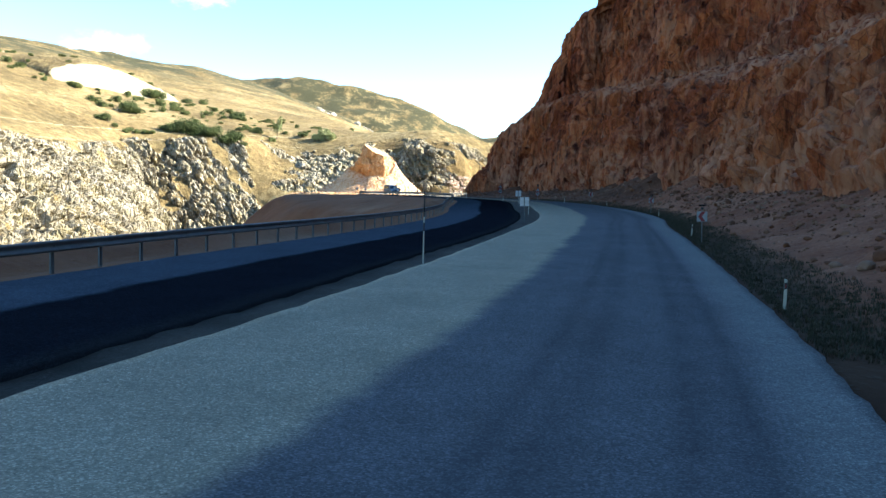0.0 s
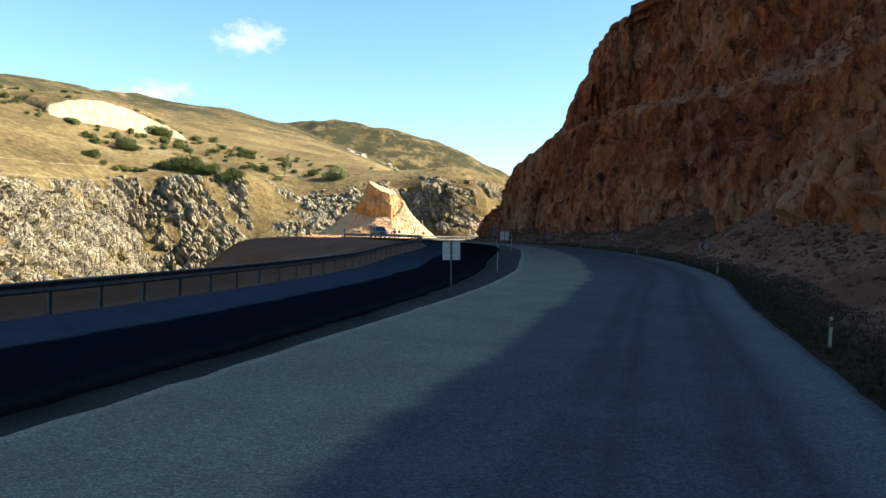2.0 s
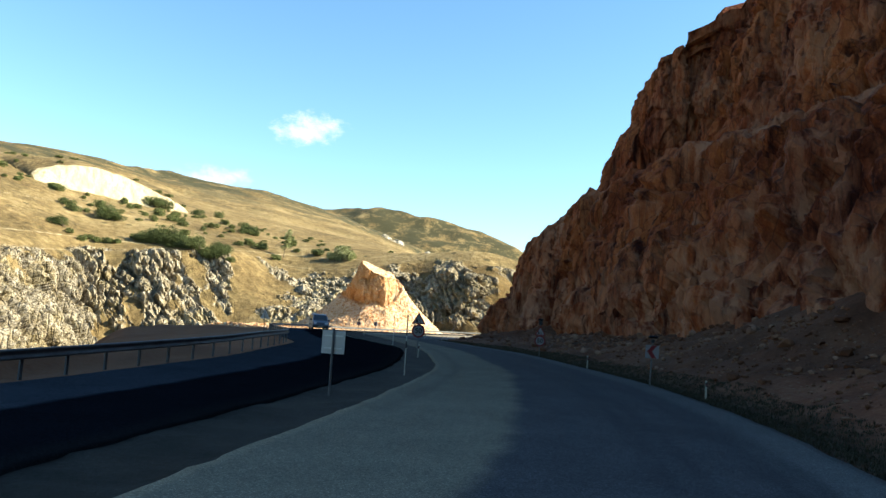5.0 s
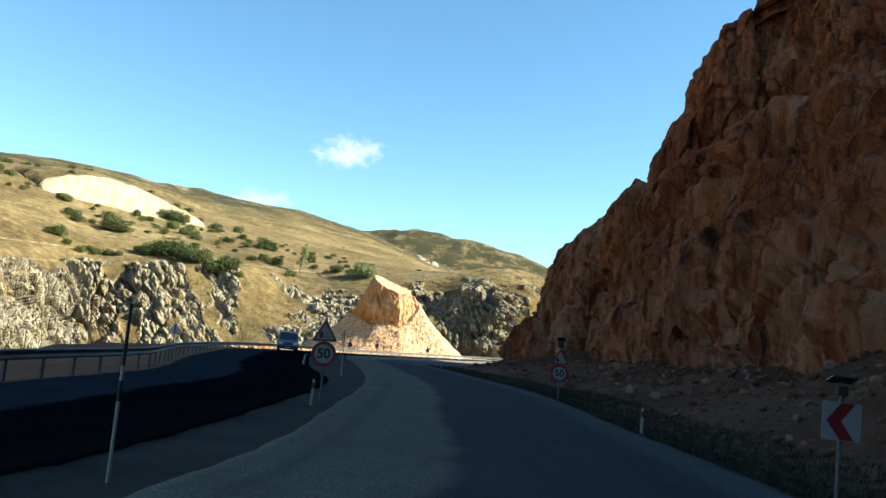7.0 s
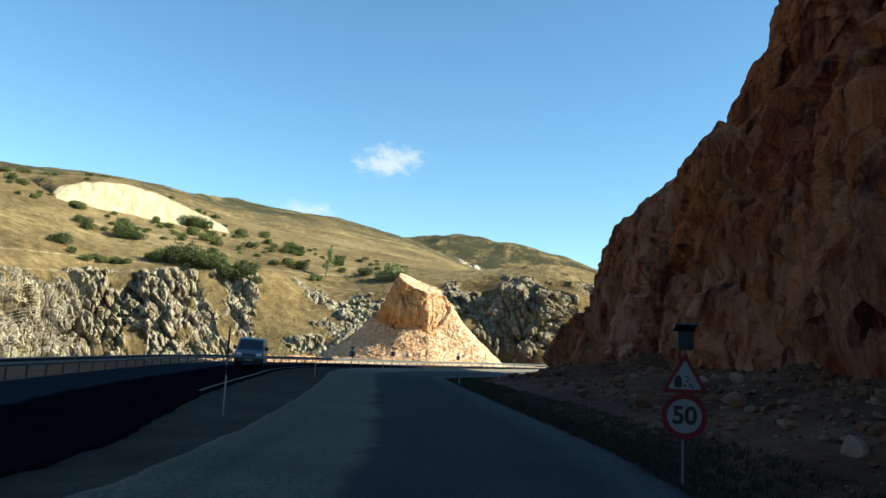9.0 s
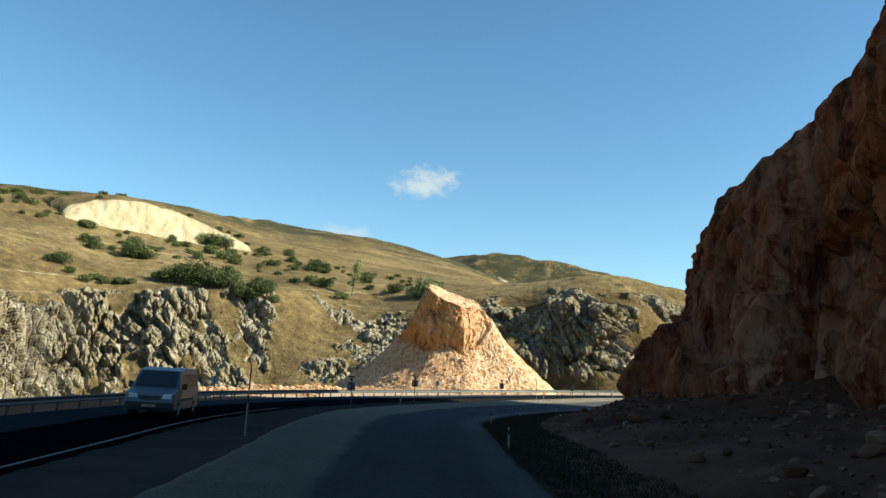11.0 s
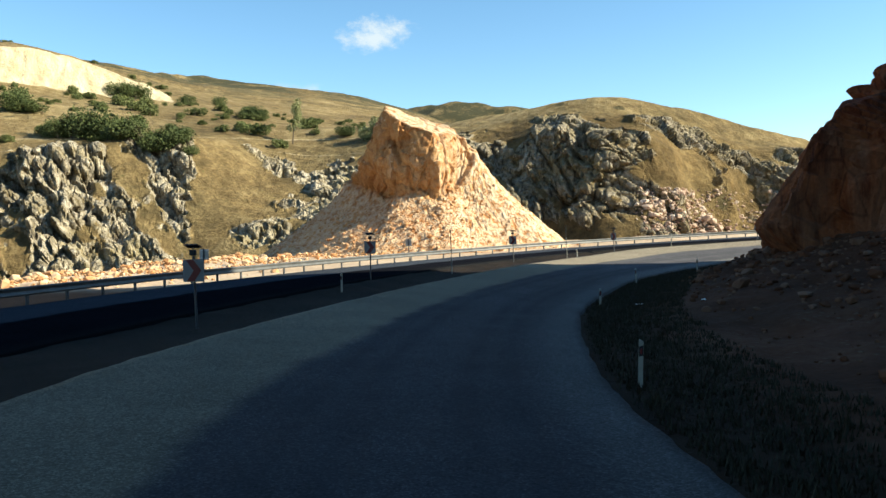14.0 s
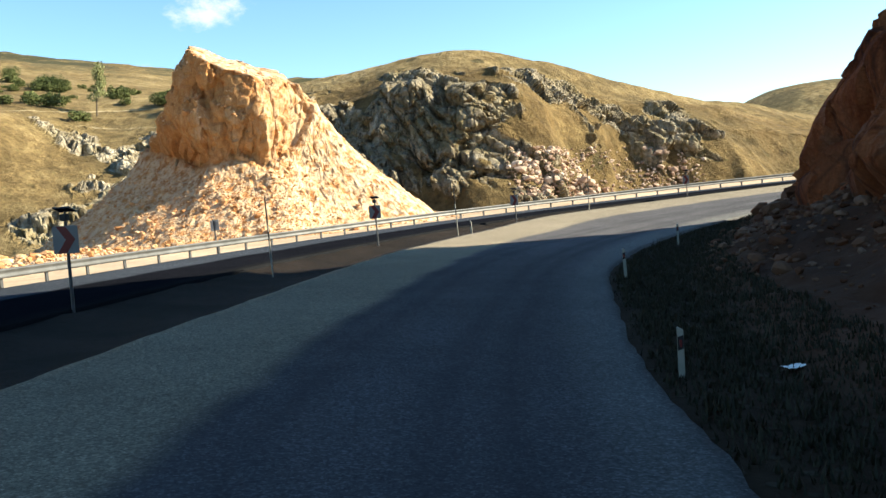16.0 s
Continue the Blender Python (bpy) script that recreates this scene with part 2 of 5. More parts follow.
    steep = math_node(nt, "ADD", sep.outputs[2], math_node(nt, "MULTIPLY", math_node(nt, "SUBTRACT", mid, 0.5), 0.5))
    f = math_node(nt, "SUBTRACT", 1.0, remap(nt, math_node(nt, "ADD", attribute(nt, "crag"), math_node(nt, "MULTIPLY", math_node(nt, "SUBTRACT", 0.66, steep), 0.4)), 0.36, 0.58))
    far = attribute(nt, "scrub")
    sc = remap(nt, math_node(nt, "ADD", tex_noise(nt, c, 0.045, 8, 0.75), math_node(nt, "MULTIPLY", far, 0.08)), 0.46, 0.62)
    grass = mix(nt, math_node(nt, "MULTIPLY", sc, far), grass, (0.055, 0.052, 0.028))
    shrub = node(nt, "ShaderNodeTexVoronoi", Scale=0.16)
    nt.links.new(c, shrub.inputs["Vector"])
    dots = math_node(nt, "MULTIPLY", remap(nt, math_node(nt, "ADD", shrub.outputs["Distance"], math_node(nt, "MULTIPLY", mid, 0.3)), 0.30, 0.36, 1.0, 0.0), remap(nt, broad, 0.46, 0.54))
    grass = mix(nt, math_node(nt, "MULTIPLY", dots, 0.85), grass, (0.07, 0.06, 0.03))
    col = mix(nt, f, rock, grass)
    scar = attribute(nt, "bare")
    pale = ramp(nt, tex_noise(nt, c, 0.35, 7, 0.7, (1, 1, 0.3)), [(0.32, (0.34, 0.27, 0.16)), (0.48, (0.47, 0.39, 0.25)), (0.62, (0.56, 0.48, 0.33))])
    pale = mix(nt, remap(nt, tex_noise(nt, c, 0.5, 5, 0.7, (1, 1, 0.1)), 0.60, 0.72, 0.0, 0.6), pale, (0.36, 0.26, 0.16))
    ragged_scar = remap(nt, math_node(nt, "ADD", scar, math_node(nt, "MULTIPLY", math_node(nt, "SUBTRACT", tex_noise(nt, c, 0.6, 6, 0.7), 0.5), 1.0)), 0.35, 0.6)
    col = mix(nt, math_node(nt, "MULTIPLY", ragged_scar, math_node(nt, "ADD", 0.25, math_node(nt, "MULTIPLY", scar, 0.75))), col, pale)
    nt.links.new(col, b.inputs["Base Color"])
    b.inputs["Roughness"].default_value = 0.95
    b.inputs["Specular IOR Level"].default_value = 0.1
    bump(nt, b, math_node(nt, "ADD", math_node(nt, "ADD", mid, math_node(nt, "MULTIPLY", fine, 0.5)), math_node(nt, "MULTIPLY", math_node(nt, "MULTIPLY", split, 0.5), attribute(nt, "crag"))), 0.75, 1.2)
    return m


def road_material(name, near_tone, mid_tone, far_tone, edge0, edge1, rough, spec):
    """Chip-sealed asphalt whose tone changes with the worn lanes across its width."""
    m, nt, b = material(name)
    c = objcoord(nt)
    across = attribute(nt, "across")
    wob = math_node(nt, "MULTIPLY", math_node(nt, "SUBTRACT", tex_noise(nt, c, 0.25, 5, 0.6), 0.5), 0.12)
    pos = math_node(nt, "ADD", across, wob)
    f0 = remap(nt, pos, edge0 - 0.05, edge0 + 0.05)
    f1 = remap(nt, pos, edge1 - 0.03, edge1 + 0.03)
    col = mix(nt, f1, mix(nt, f0, near_tone, mid_tone), far_tone)
    # shade painted into the colour along the stretch below the cliff
    col = mix(nt, attribute(nt, "dimmed"), col, (0.47, 0.48, 0.48), "MULTIPLY")
    chips = tex_noise(nt, c, 24.0, 4, 0.85)
    speck = node(nt, "ShaderNodeTexVoronoi", Scale=48.0)
    nt.links.new(c, speck.inputs["Vector"])
    grit = nt.nodes.new("ShaderNodeSeparateColor")
    nt.links.new(speck.outputs["Color"], grit.inputs[0])
    col = mix(nt, 0.55, col, ramp(nt, grit.outputs[0], [(0.0, (0.5, 0.5, 0.5)), (0.7, (1.0, 1.0, 1.0)), (1.0, (2.0, 2.0, 2.0))]), "MULTIPLY")
    patches = tex_noise(nt, c, 0.5, 6, 0.65)
    fines = tex_noise(nt, c, 9.0, 5, 0.7)
    col = mix(nt, 0.9, col, ramp(nt, chips, [(0.3, (0.58, 0.58, 0.58)), (0.68, (1.42, 1.42, 1.42))]), "MULTIPLY")
    col = mix(nt, 0.7, col, ramp(nt, patches, [(0.3, (0.78, 0.78, 0.78)), (0.7, (1.18, 1.18, 1.18))]), "MULTIPLY")
    col = mix(nt, 0.6, col, ramp(nt, fines, [(0.3, (0.8, 0.8, 0.8)), (0.7, (1.15, 1.15, 1.15))]), "MULTIPLY")
    clumps = tex_noise(nt, c, 5.0, 4, 0.8)
    col = mix(nt, 0.2, col, ramp(nt, clumps, [(0.32, (0.66, 0.66, 0.66)), (0.68, (1.4, 1.4, 1.4))]), "MULTIPLY")
    track = attribute(nt, "track")
    col = mix(nt, math_node(nt, "MULTIPLY", math_node(nt, "MULTIPLY", track, 0.5), remap(nt, tex_noise(nt, c, 0.4, 5, 0.7), 0.3, 0.6, 0.3, 1.0)), col, (0.028, 0.028, 0.033))
    nt.links.new(col, b.inputs["Base Color"])
    b.inputs["Roughness"].default_value = rough
    b.inputs["Specular IOR Level"].default_value = spec
    bump(nt, b, math_node(nt, "ADD", chips, math_node(nt, "MULTIPLY", fines, 0.6)), 0.5, 0.02)
    return m


def dirt_material(name, tones, stones, sc=1.0, dark_tint=(0.24, 0.13, 0.085)):
    m, nt, b = material(name)
    c = objcoord(nt)
    big = tex_noise(nt, c, 0.25 * sc, 6, 0.6)
    fine = tex_noise(nt, c, 5.0 * sc, 7, 0.7)
    col = ramp(nt, math_node(nt, "ADD", math_node(nt, "MULTIPLY", big, 0.6), math_node(nt, "MULTIPLY", fine, 0.4)), [(0.36, tones[0]), (0.5, tones[1]), (0.64, tones[2])])
    v = node(nt, "ShaderNodeTexVoronoi", Scale=5.0 * sc)
    nt.links.new(c, v.inputs["Vector"])
    peb = remap(nt, v.outputs["Distance"], 0.12, 0.3, 0.7, 0.0)
    col = mix(nt, math_node(nt, "MULTIPLY", peb, remap(nt, big, 0.4, 0.6)), col, stones)
    # darkened by mask: soil patches, and shade painted on the terrace
    col = mix(nt, attribute(nt, "soil_shade"), col, dark_tint, "MULTIPLY")
    nt.links.new(col, b.inputs["Base Color"])
    b.inputs["Roughness"].default_value = 0.95
    b.inputs["Specular IOR Level"].default_value = 0.1
    bump(nt, b, math_node(nt, "ADD", fine, peb), 0.6, 0.08)
    return m


ROAD_NEAR = road_material("chip_seal", (0.125, 0.121, 0.118), (0.084, 0.081, 0.086), (0.225, 0.190, 0.140), 0.12, 0.63, 0.95, 0.04)
ROAD_FAR = road_material("fresh_asphalt", (0.013, 0.0135, 0.015), (0.0085, 0.0092, 0.0125), (0.048, 0.055, 0.068), 0.08, 0.55, 0.95, 0.0)
MEDIAN = dirt_material("median_gravel", ((0.016, 0.014, 0.012), (0.028, 0.024, 0.020), (0.044, 0.037, 0.030)), (0.07, 0.06, 0.05), 2.0)
DIRT = dirt_material("terrace_dirt", ((0.42, 0.31, 0.21), (0.56, 0.43, 0.30), (0.66, 0.53, 0.39)), (0.64, 0.53, 0.42), 0.7)
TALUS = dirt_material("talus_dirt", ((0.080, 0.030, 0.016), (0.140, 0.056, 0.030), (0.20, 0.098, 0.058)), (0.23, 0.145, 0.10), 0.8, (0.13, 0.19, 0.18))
CLIFF = rock_material("ochre_cliff", [(0.076, 0.017, 0.007), (0.205, 0.047, 0.014), (0.33, 0.100, 0.029), (0.345, 0.152, 0.063)], (0.29, 0.140, 0.080), (0.17, 0.10, 0.08), 1.0, 0.9)
BUTTE = rock_material("pale_ochre_rock", [(0.36, 0.15, 0.048), (0.50, 0.235, 0.085), (0.58, 0.33, 0.14), (0.62, 0.43, 0.24)], (0.62, 0.48, 0.33), (0.42, 0.31, 0.24), 1.6, 0.9)
HILL = hill_material()

# ---- the road's plan ----
# right edge x, y; left edge x, y; height right, left; median; left carriageway; terrace beyond the rail
ROWS = [
    (-5.0, -25.0, -13.6, -22.5, -0.45, -0.4, 1.0, 6.9, 4.0),
    (0.2, -7.0, -8.4, -4.5, -0.22, -0.15, 1.0, 6.9, 4.0),
    (5.29, 9.12, -3.74, 11.74, -0.08, 0.05, 0.85, 6.9, 4.0),
    (8.53, 21.09, -0.4, 23.97, 0.08, 0.25, 1.1, 6.9, 4.0),
    (13.73, 41.89, 4.51, 45.03, 0.38, 0.52, 0.9, 6.9, 4.0),
    (17.53, 58.49, 8.19, 61.44, 0.7, 0.8, 1.4, 6.9, 4.0),
    (20.94, 71.92, 10.29, 74.41, 0.98, 1.05, 1.9, 6.9, 4.0),
    (22.5, 84.97, 11.3, 85.96, 1.36, 1.4, 2.2, 6.9, 4.5),
    (22.65, 97.0, 12.1, 97.0, 1.7, 1.74, 2.1, 6.9, 5.0),
    (21.3, 108.01, 12.4, 106.99, 2.02, 2.06, 1.9, 6.9, 7.0),
    (19.1, 117.32, 11.36, 115.39, 2.26, 2.28, 1.55, 6.9, 9.0),
    (17.0, 128.8, 9.52, 126.38, 2.42, 2.42, 1.5, 6.9, 11.0),
    (15.0, 136.2, 7.79, 133.53, 2.5, 2.5, 2.3, 6.9, 12.0),
    (12.3, 145.0, 5.26, 142.74, 2.58, 2.62, 3.2, 7.0, 12.5),
    (8.3, 158.5, 1.16, 156.24, 2.68, 2.78, 3.4, 7.1, 13.5),
    (5.4, 169.4, -2.28, 167.21, 2.68, 2.88, 3.35, 7.2, 14.0),
    (2.9, 180.0, -4.7, 178.54, 2.56, 2.94, 2.8, 7.4, 15.0),
    (2.0, 192.0, -4.6, 192.0, 2.42, 2.95, 3.3, 7.6, 16.0),
    (2.89, 200.91, -3.52, 202.85, 2.38, 2.95, 3.9, 7.6, 24.0),
    (4.4, 208.7, -2.0, 212.08, 2.4, 2.98, 3.8, 7.6, 30.0),
    (8.0, 216.5, 1.15, 221.53, 2.52, 3.08, 3.5, 7.6, 38.0),
    (13.0, 223.0, 5.3, 230.0, 2.72, 3.26, 2.0, 7.6, 42.0),
    (20.0, 228.5, 14.0, 236.5, 3.0, 3.5, 2.0, 7.6, 45.0),
    (30.0, 233.0, 26.0, 242.0, 3.3, 3.8, 2.0, 7.6, 40.0),
    (50.0, 238.0, 48.0, 248.0, 3.8, 4.2, 2.0, 7.6, 45.0),
    (85.0, 242.0, 84.0, 252.0, 4.5, 4.9, 2.0, 7.6, 50.0),
]
NST = 760
ST = np.linspace(0, len(ROWS) - 1, NST)
ROAD = catmull(ROWS, ST)
RX, LX = ROAD[:, 0:2], ROAD[:, 2:4]
WIDE = np.linalg.norm(LX - RX, axis=1)
ACROSS = (LX - RX) / WIDE[:, None]
SLOPE = (ROAD[:, 5] - ROAD[:, 4]) / WIDE
ALONG = np.r_[0, np.cumsum(np.linalg.norm(np.diff(LX, axis=0), axis=1))]


def on_road(off):
    """Points at the distances off (one for each station) from the right edge, on the road's plane."""
    off = np.broadcast_to(np.asarray(off, float), (NST,))
    xy = RX + ACROSS * off[:, None]
    return np.c_[xy, ROAD[:, 4] + SLOPE * np.minimum(off, WIDE)]


MED0, MED1 = WIDE, WIDE + ROAD[:, 6]
FAR1 = MED1 + ROAD[:, 7]
RAIL = FAR1 + 0.55


def ragged(amount, salt):
    return amount * fbm(np.c_[ALONG * 1.3, 0 * ALONG, 0 * ALONG], 4, salt)


def slab(name, lo, hi, cols, mat, label, lift, tracks=()):
    """A paved strip from offset lo to hi with broken edges that stand a little above the ground."""
    cols = np.linspace(0, 1, cols)
    a, b = lo + ragged(0.10, 3), hi + ragged(0.10, 9)
    layers = [on_road(a - 0.03) - [0, 0, 0.25]]
    layers += [on_road(a + (b - a) * c) + [0, 0, lift] for c in cols]
    layers += [on_road(b + 0.03) - [0, 0, 0.25]]
    pts = np.stack(layers, 1)
    inner = pts[:, 1:-1]
    inner[..., 2] += 0.012 * fbm(inner * [0.3, 0.3, 0], 4, 5)
    across = np.r_[0, cols, 1][None, :] * np.ones((NST, 1))
    offs = (a[:, None] + (b - a)[:, None] * np.r_[0, cols, 1][None])
    track = np.zeros_like(offs)
    for centre in tracks:
        track += np.exp(-((offs - centre) / 0.20) ** 2)
    if tracks:
        # the seam of an older layer, a step inside the broken edge
        track += 0.9 * np.exp(-((offs - b[:, None] + 0.95) / 0.17) ** 2) * (smooth(88, 98, inner[:, :1, 1]) * (1 - smooth(128, 142, inner[:, :1, 1])))
    # the last mask is painted shade: from y 60 on, gone at the sunlit bend
    ob = new(name, grid_mesh(name, pts, mat, flip=True, across=across, track=np.clip(track, 0, 1), dimmed=(smooth(60, 115, inner[:, :1, 1]) * (1 - 0.5 * smooth(165, 190, inner[:, :1, 1])) * (1 - smooth(203, 214, inner[:, :1, 1])) * np.ones_like(offs))))
    return tagged(ob, label, "road", kind="structure")


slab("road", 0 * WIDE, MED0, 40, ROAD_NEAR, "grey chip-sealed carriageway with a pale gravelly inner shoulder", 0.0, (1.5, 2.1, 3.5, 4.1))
slab("road_far", MED1, FAR1, 34, ROAD_FAR, "freshly laid black asphalt carriageway beside the guardrail", 0.0, ())

# median and left verge, terrace and canyon side in one sheet
MED_COLS = np.linspace(-0.12, 1.12, 10)
med = np.stack([on_road(MED0 + (MED1 - MED0) * c) - np.c_[np.zeros((NST, 2)), 0.05 + (0.05 + 0.25 * smooth(178, 192, LX[:, 1])) * max(0.0, 1 - (2 * c - 1) ** 2)] for c in MED_COLS], 1)
med[..., 2] += 0.05 * fbm(med * [1.3, 1.3, 0], 4, 21)
# the gravel darkens from y 135 to 175
tagged(new("median", grid_mesh("median", med, MEDIAN, flip=True, soil_shade=0.65 * smooth(135, 175, med[..., 1]))), "narrow dark gravel strip between the two carriageways", "ground", kind="structure")

tw = ROAD[:, 8] * (1 + 0.22 * fbm(np.c_[ALONG * 0.09, 0 * ALONG, 0 * ALONG], 3, 29))
base = on_road(FAR1)
layers = [on_road(FAR1 - 0.15) - [0, 0, 0.09], on_road(FAR1 + 0.1) - [0, 0, 0.07], on_road(FAR1 + 0.8) - [0, 0, 0.07], on_road(FAR1 + 1.3) - [0, 0, 0.12]]
for f in np.linspace(0.08, 1, 26):
    p = on_road(FAR1 + 1.3 + tw * f)
    early = 1 - smooth(95, 125, p[:, 1])
    droop = 2.4 * (1 - smooth(112, 192, p[:, 1])) * (1 - early)
    p[:, 2] = base[:, 2] - 0.2 - (0.25 + droop) * f ** 1.4 + 0.6 * early * np.exp(-((tw * f - 1.6) / 1.1) ** 2)
    layers.append(p)
rim_z = layers[-1][:, 2].copy()
for k, (d, dz) in enumerate(((1.2, 0.5), (3, 1.7), (6, 4.2), (10, 8), (14, 12), (18, 16), (23, 20))):
    p = on_road(FAR1 + 1.3 + tw + d)
    p[:, 2] = rim_z - dz
    layers.append(p)
verge = np.stack(layers, 1)
n = verge.shape[1]
w = smooth(3, 8, np.arange(n))[None, :]
verge[..., 2] += w * (0.45 * fbm(verge * [0.12, 0.12, 0], 5, 31) + 0.08 * fbm(verge * [0.9, 0.9, 0], 3, 33))
# cliff shade painted in before y 200; patchy soil, darker outer slope
soil_shade = np.clip(smooth(-0.6, 0.5, fbm(verge * [0.08, 0.08, 0.1], 4, 35)) * 0.3 + (1 - smooth(196, 206, verge[..., 1])) * 0.9 + smooth(n - 9, n - 6, np.arange(n))[None] * 0.6, 0, 1)
verge_ob = tagged(new("terrace", grid_mesh("terrace", verge, DIRT, flip=True, soil_shade=soil_shade)), "bare pinkish dirt terrace outside the guardrail above the canyon", "ground", kind="structure")

# ---- the cut cliff on the right ----
# from the right edge outwards: foot, bench edge, bench back, top; heights of foot, bench, top
CUT = [
    (14, 28.5, 33.0, 45.0, 1.95, 12.0, 50.0), (13, 27.5, 32.0, 44.0, 2.18, 13.0, 51.0), (12, 26.5, 31.5, 44.0, 2.32, 14.0, 52.0),
    (11, 25.5, 31.0, 44.0, 2.58, 14.6, 53.0), (10, 23.5, 29.5, 43.0, 2.98, 15.6, 54.0), (9.5, 20.5, 27.0, 41.0, 3.3, 16.5, 55.0),
    (9, 18.5, 26.0, 40.0, 3.58, 17.4, 55.0), (8.5, 17.0, 25.0, 39.0, 3.96, 18.1, 55.0), (8.5, 17.0, 25.5, 39.5, 4.2, 18.6, 56.0),
    (9, 18.0, 27.0, 41.0, 4.22, 19.2, 56.0), (9, 19.0, 28.5, 42.5, 4.06, 20.2, 57.0), (9.5, 20.5, 30.0, 44.0, 3.92, 21.2, 58.0),
    (10, 20.0, 29.5, 43.0, 3.9, 21.8, 58.0), (12, 20.0, 32.0, 42.5, 4.18, 22.3, 58.0), (16.2, 22.5, 35.0, 45.0, 4.03, 23.0, 57.0),
    (17.2, 23.2, 35.5, 44.5, 3.91, 23.4, 56.0), (15.7, 21.0, 35.5, 43.0, 3.63, 22.6, 54.0), (13.6, 18.8, 34.0, 41.0, 3.75, 21.2, 52.0),
    (9.8, 15.0, 29.5, 37.0, 3.8, 17.5, 48.0), (6.6, 13, 23.0, 34.5, 3.5, 14.0, 45.0), (4.2, 11, 19.0, 30.5, 3.4, 13.0, 43.0),
    (4.0, 11, 17.0, 28.0, 3.5, 13.0, 40.0), (4.0, 11, 15.0, 27.0, 3.8, 12.0, 32.0), (4.0, 8.5, 14.5, 27.0, 4.1, 11.0, 28.0),
    (4.0, 8.5, 14.5, 27.0, 4.6, 11.5, 28.0), (4.0, 8.5, 14.5, 27.0, 5.3, 12.0, 28.0),
]
NC = 1000
cs = np.linspace(0, len(ROWS) - 1, NC)
rows_c, cut = catmull(ROWS, cs), catmull(CUT, cs)
out_dir = rows_c[:, 0:2] - rows_c[:, 2:4]
out_dir /= np.linalg.norm(out_dir, axis=1, keepdims=True)


def outward(dist, z):
    return np.c_[rows_c[:, 0:2] + out_dir * np.reshape(dist, (-1, 1)), np.broadcast_to(z, (NC,))]


zr = rows_c[:, 4]
foot, bench, back, crest = cut[:, 0], cut[:, 1], cut[:, 2], cut[:, 3]
zf, zb, zt = cut[:, 4], cut[:, 5], cut[:, 6]
# cones of scree climb the foot of the wall here and there
cone = smooth(0.0, 0.35, fbm(np.c_[cs * 0.9, 0 * cs, 0 * cs], 3, 47)) * (1 - smooth(17.0, 18.5, cs))
zf = zf + 2.4 * cone
foot = foot + 1.5 * cone
tal = [outward(-0.12, zr - 0.10), outward(0.15, zr - 0.07), outward(0.7, zr - 0.10), outward(1.4, zr - 0.16)]
for f in np.linspace(0.06, 1.0, 40):
    d = 1.4 + (foot + 0.9 - 1.4) * f
    tal.append(outward(d, zr - 0.16 + (zf + 0.5 - zr + 0.16) * (0.8 * f ** 1.1 + 0.2 * f ** 3)))
tal = np.stack(tal, 1)
n = tal.shape[1]
w = smooth(2, 12, np.arange(n))[None]
tal[..., 2] += w * (0.5 * fbm(tal * [0.16, 0.16, 0], 5, 41) + 0.22 * fbm(tal * [1.1, 1.1, 0], 4, 43))
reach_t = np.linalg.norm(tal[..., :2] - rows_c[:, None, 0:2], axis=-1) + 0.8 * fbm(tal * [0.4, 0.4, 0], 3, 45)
# dark weedy strip by the road; the whole slope darker beyond y 92
talus_ob = tagged(new("talus", grid_mesh("talus", tal, TALUS, soil_shade=np.maximum((0.85 + 0.11 * smooth(130, 160, tal[..., 1])) * (1 - smooth(1.6, 3.4, reach_t)), (0.60 + 0.3 * fbm(tal * [0.3, 0.3, 0], 3, 46)) * smooth(92, 112, tal[..., 1])))), "shaded stony slope with rubble below the cut cliff", "ground", kind="structure")

rise = 3.2 + 3.0 * smooth(14.5, 17.0, cs)
wall = []
for f in np.linspace(0, 1, 84):
    wall.append(outward(foot + (bench - foot) * f ** 1.1, zf - 0.6 + (zb - zf + 0.6) * f))
for f in np.linspace(0, 1, 22)[1:]:
    wall.append(outward(bench + (back - bench) * f, zb + rise * f ** 0.8))
for f in np.linspace(0, 1, 110)[1:]:
    wall.append(outward(back + (crest - back) * f ** 0.85, zb + rise + (zt - zb - rise) * f))
for d, dz in ((6, 2.5), (16, 5), (40, 9)):
    wall.append(outward(crest + d, zt + dz))
wall = np.stack(wall, 1)
wn_ = grid_normals(wall)
q = wall * [1, 1, 0.22]
bent = wall + 1.6 * np.stack([fbm(wall * 0.12, 3, 52), fbm(wall * 0.12, 3, 53), 0.6 * fbm(wall * 0.12, 3, 54)], -1)
bl, gap = blocks(bent * [0.17, 0.17, 0.045], 51)
bl2, gap2 = blocks(bent * [0.42, 0.42, 0.17], 57)
bl3, gap3 = blocks(bent * [1.15, 1.15, 0.62], 59)
flutes = ridged(q * 0.16, 3, 61)
gully = smooth(0.80, 1.0, 1 - np.abs(vnoise(bent * [0.21, 0.21, 0.018], 64)))
chute = smooth(0.84, 1.0, 1 - np.abs(vnoise(bent * [0.55, 0.55, 0.05], 66)))
near_nose = smooth(17.5, 19.5, cs)[:, None]
disp = 1.1 * ridged(wall * [0.30, 0.30, 0.03], 2, 63) + 1.9 * flutes + 1.2 * fbm(wall * 0.07, 3, 67)
disp = disp + 0.9 * bl - 0.35 * gap + 0.5 * bl2 - 0.2 * gap2 + 0.22 * bl3 - 0.10 * gap3 - 1.9 * gully - 0.9 * chute + 0.25 * ridged(q * 0.8, 3, 71)
disp = disp + near_nose * (0.6 * fbm(wall * 0.5, 4, 69))
level = np.zeros(wall.shape[1])
level[:84] = smooth(0, 8, np.arange(84)) * (1 - 0.35 * smooth(76, 83, np.arange(84)))
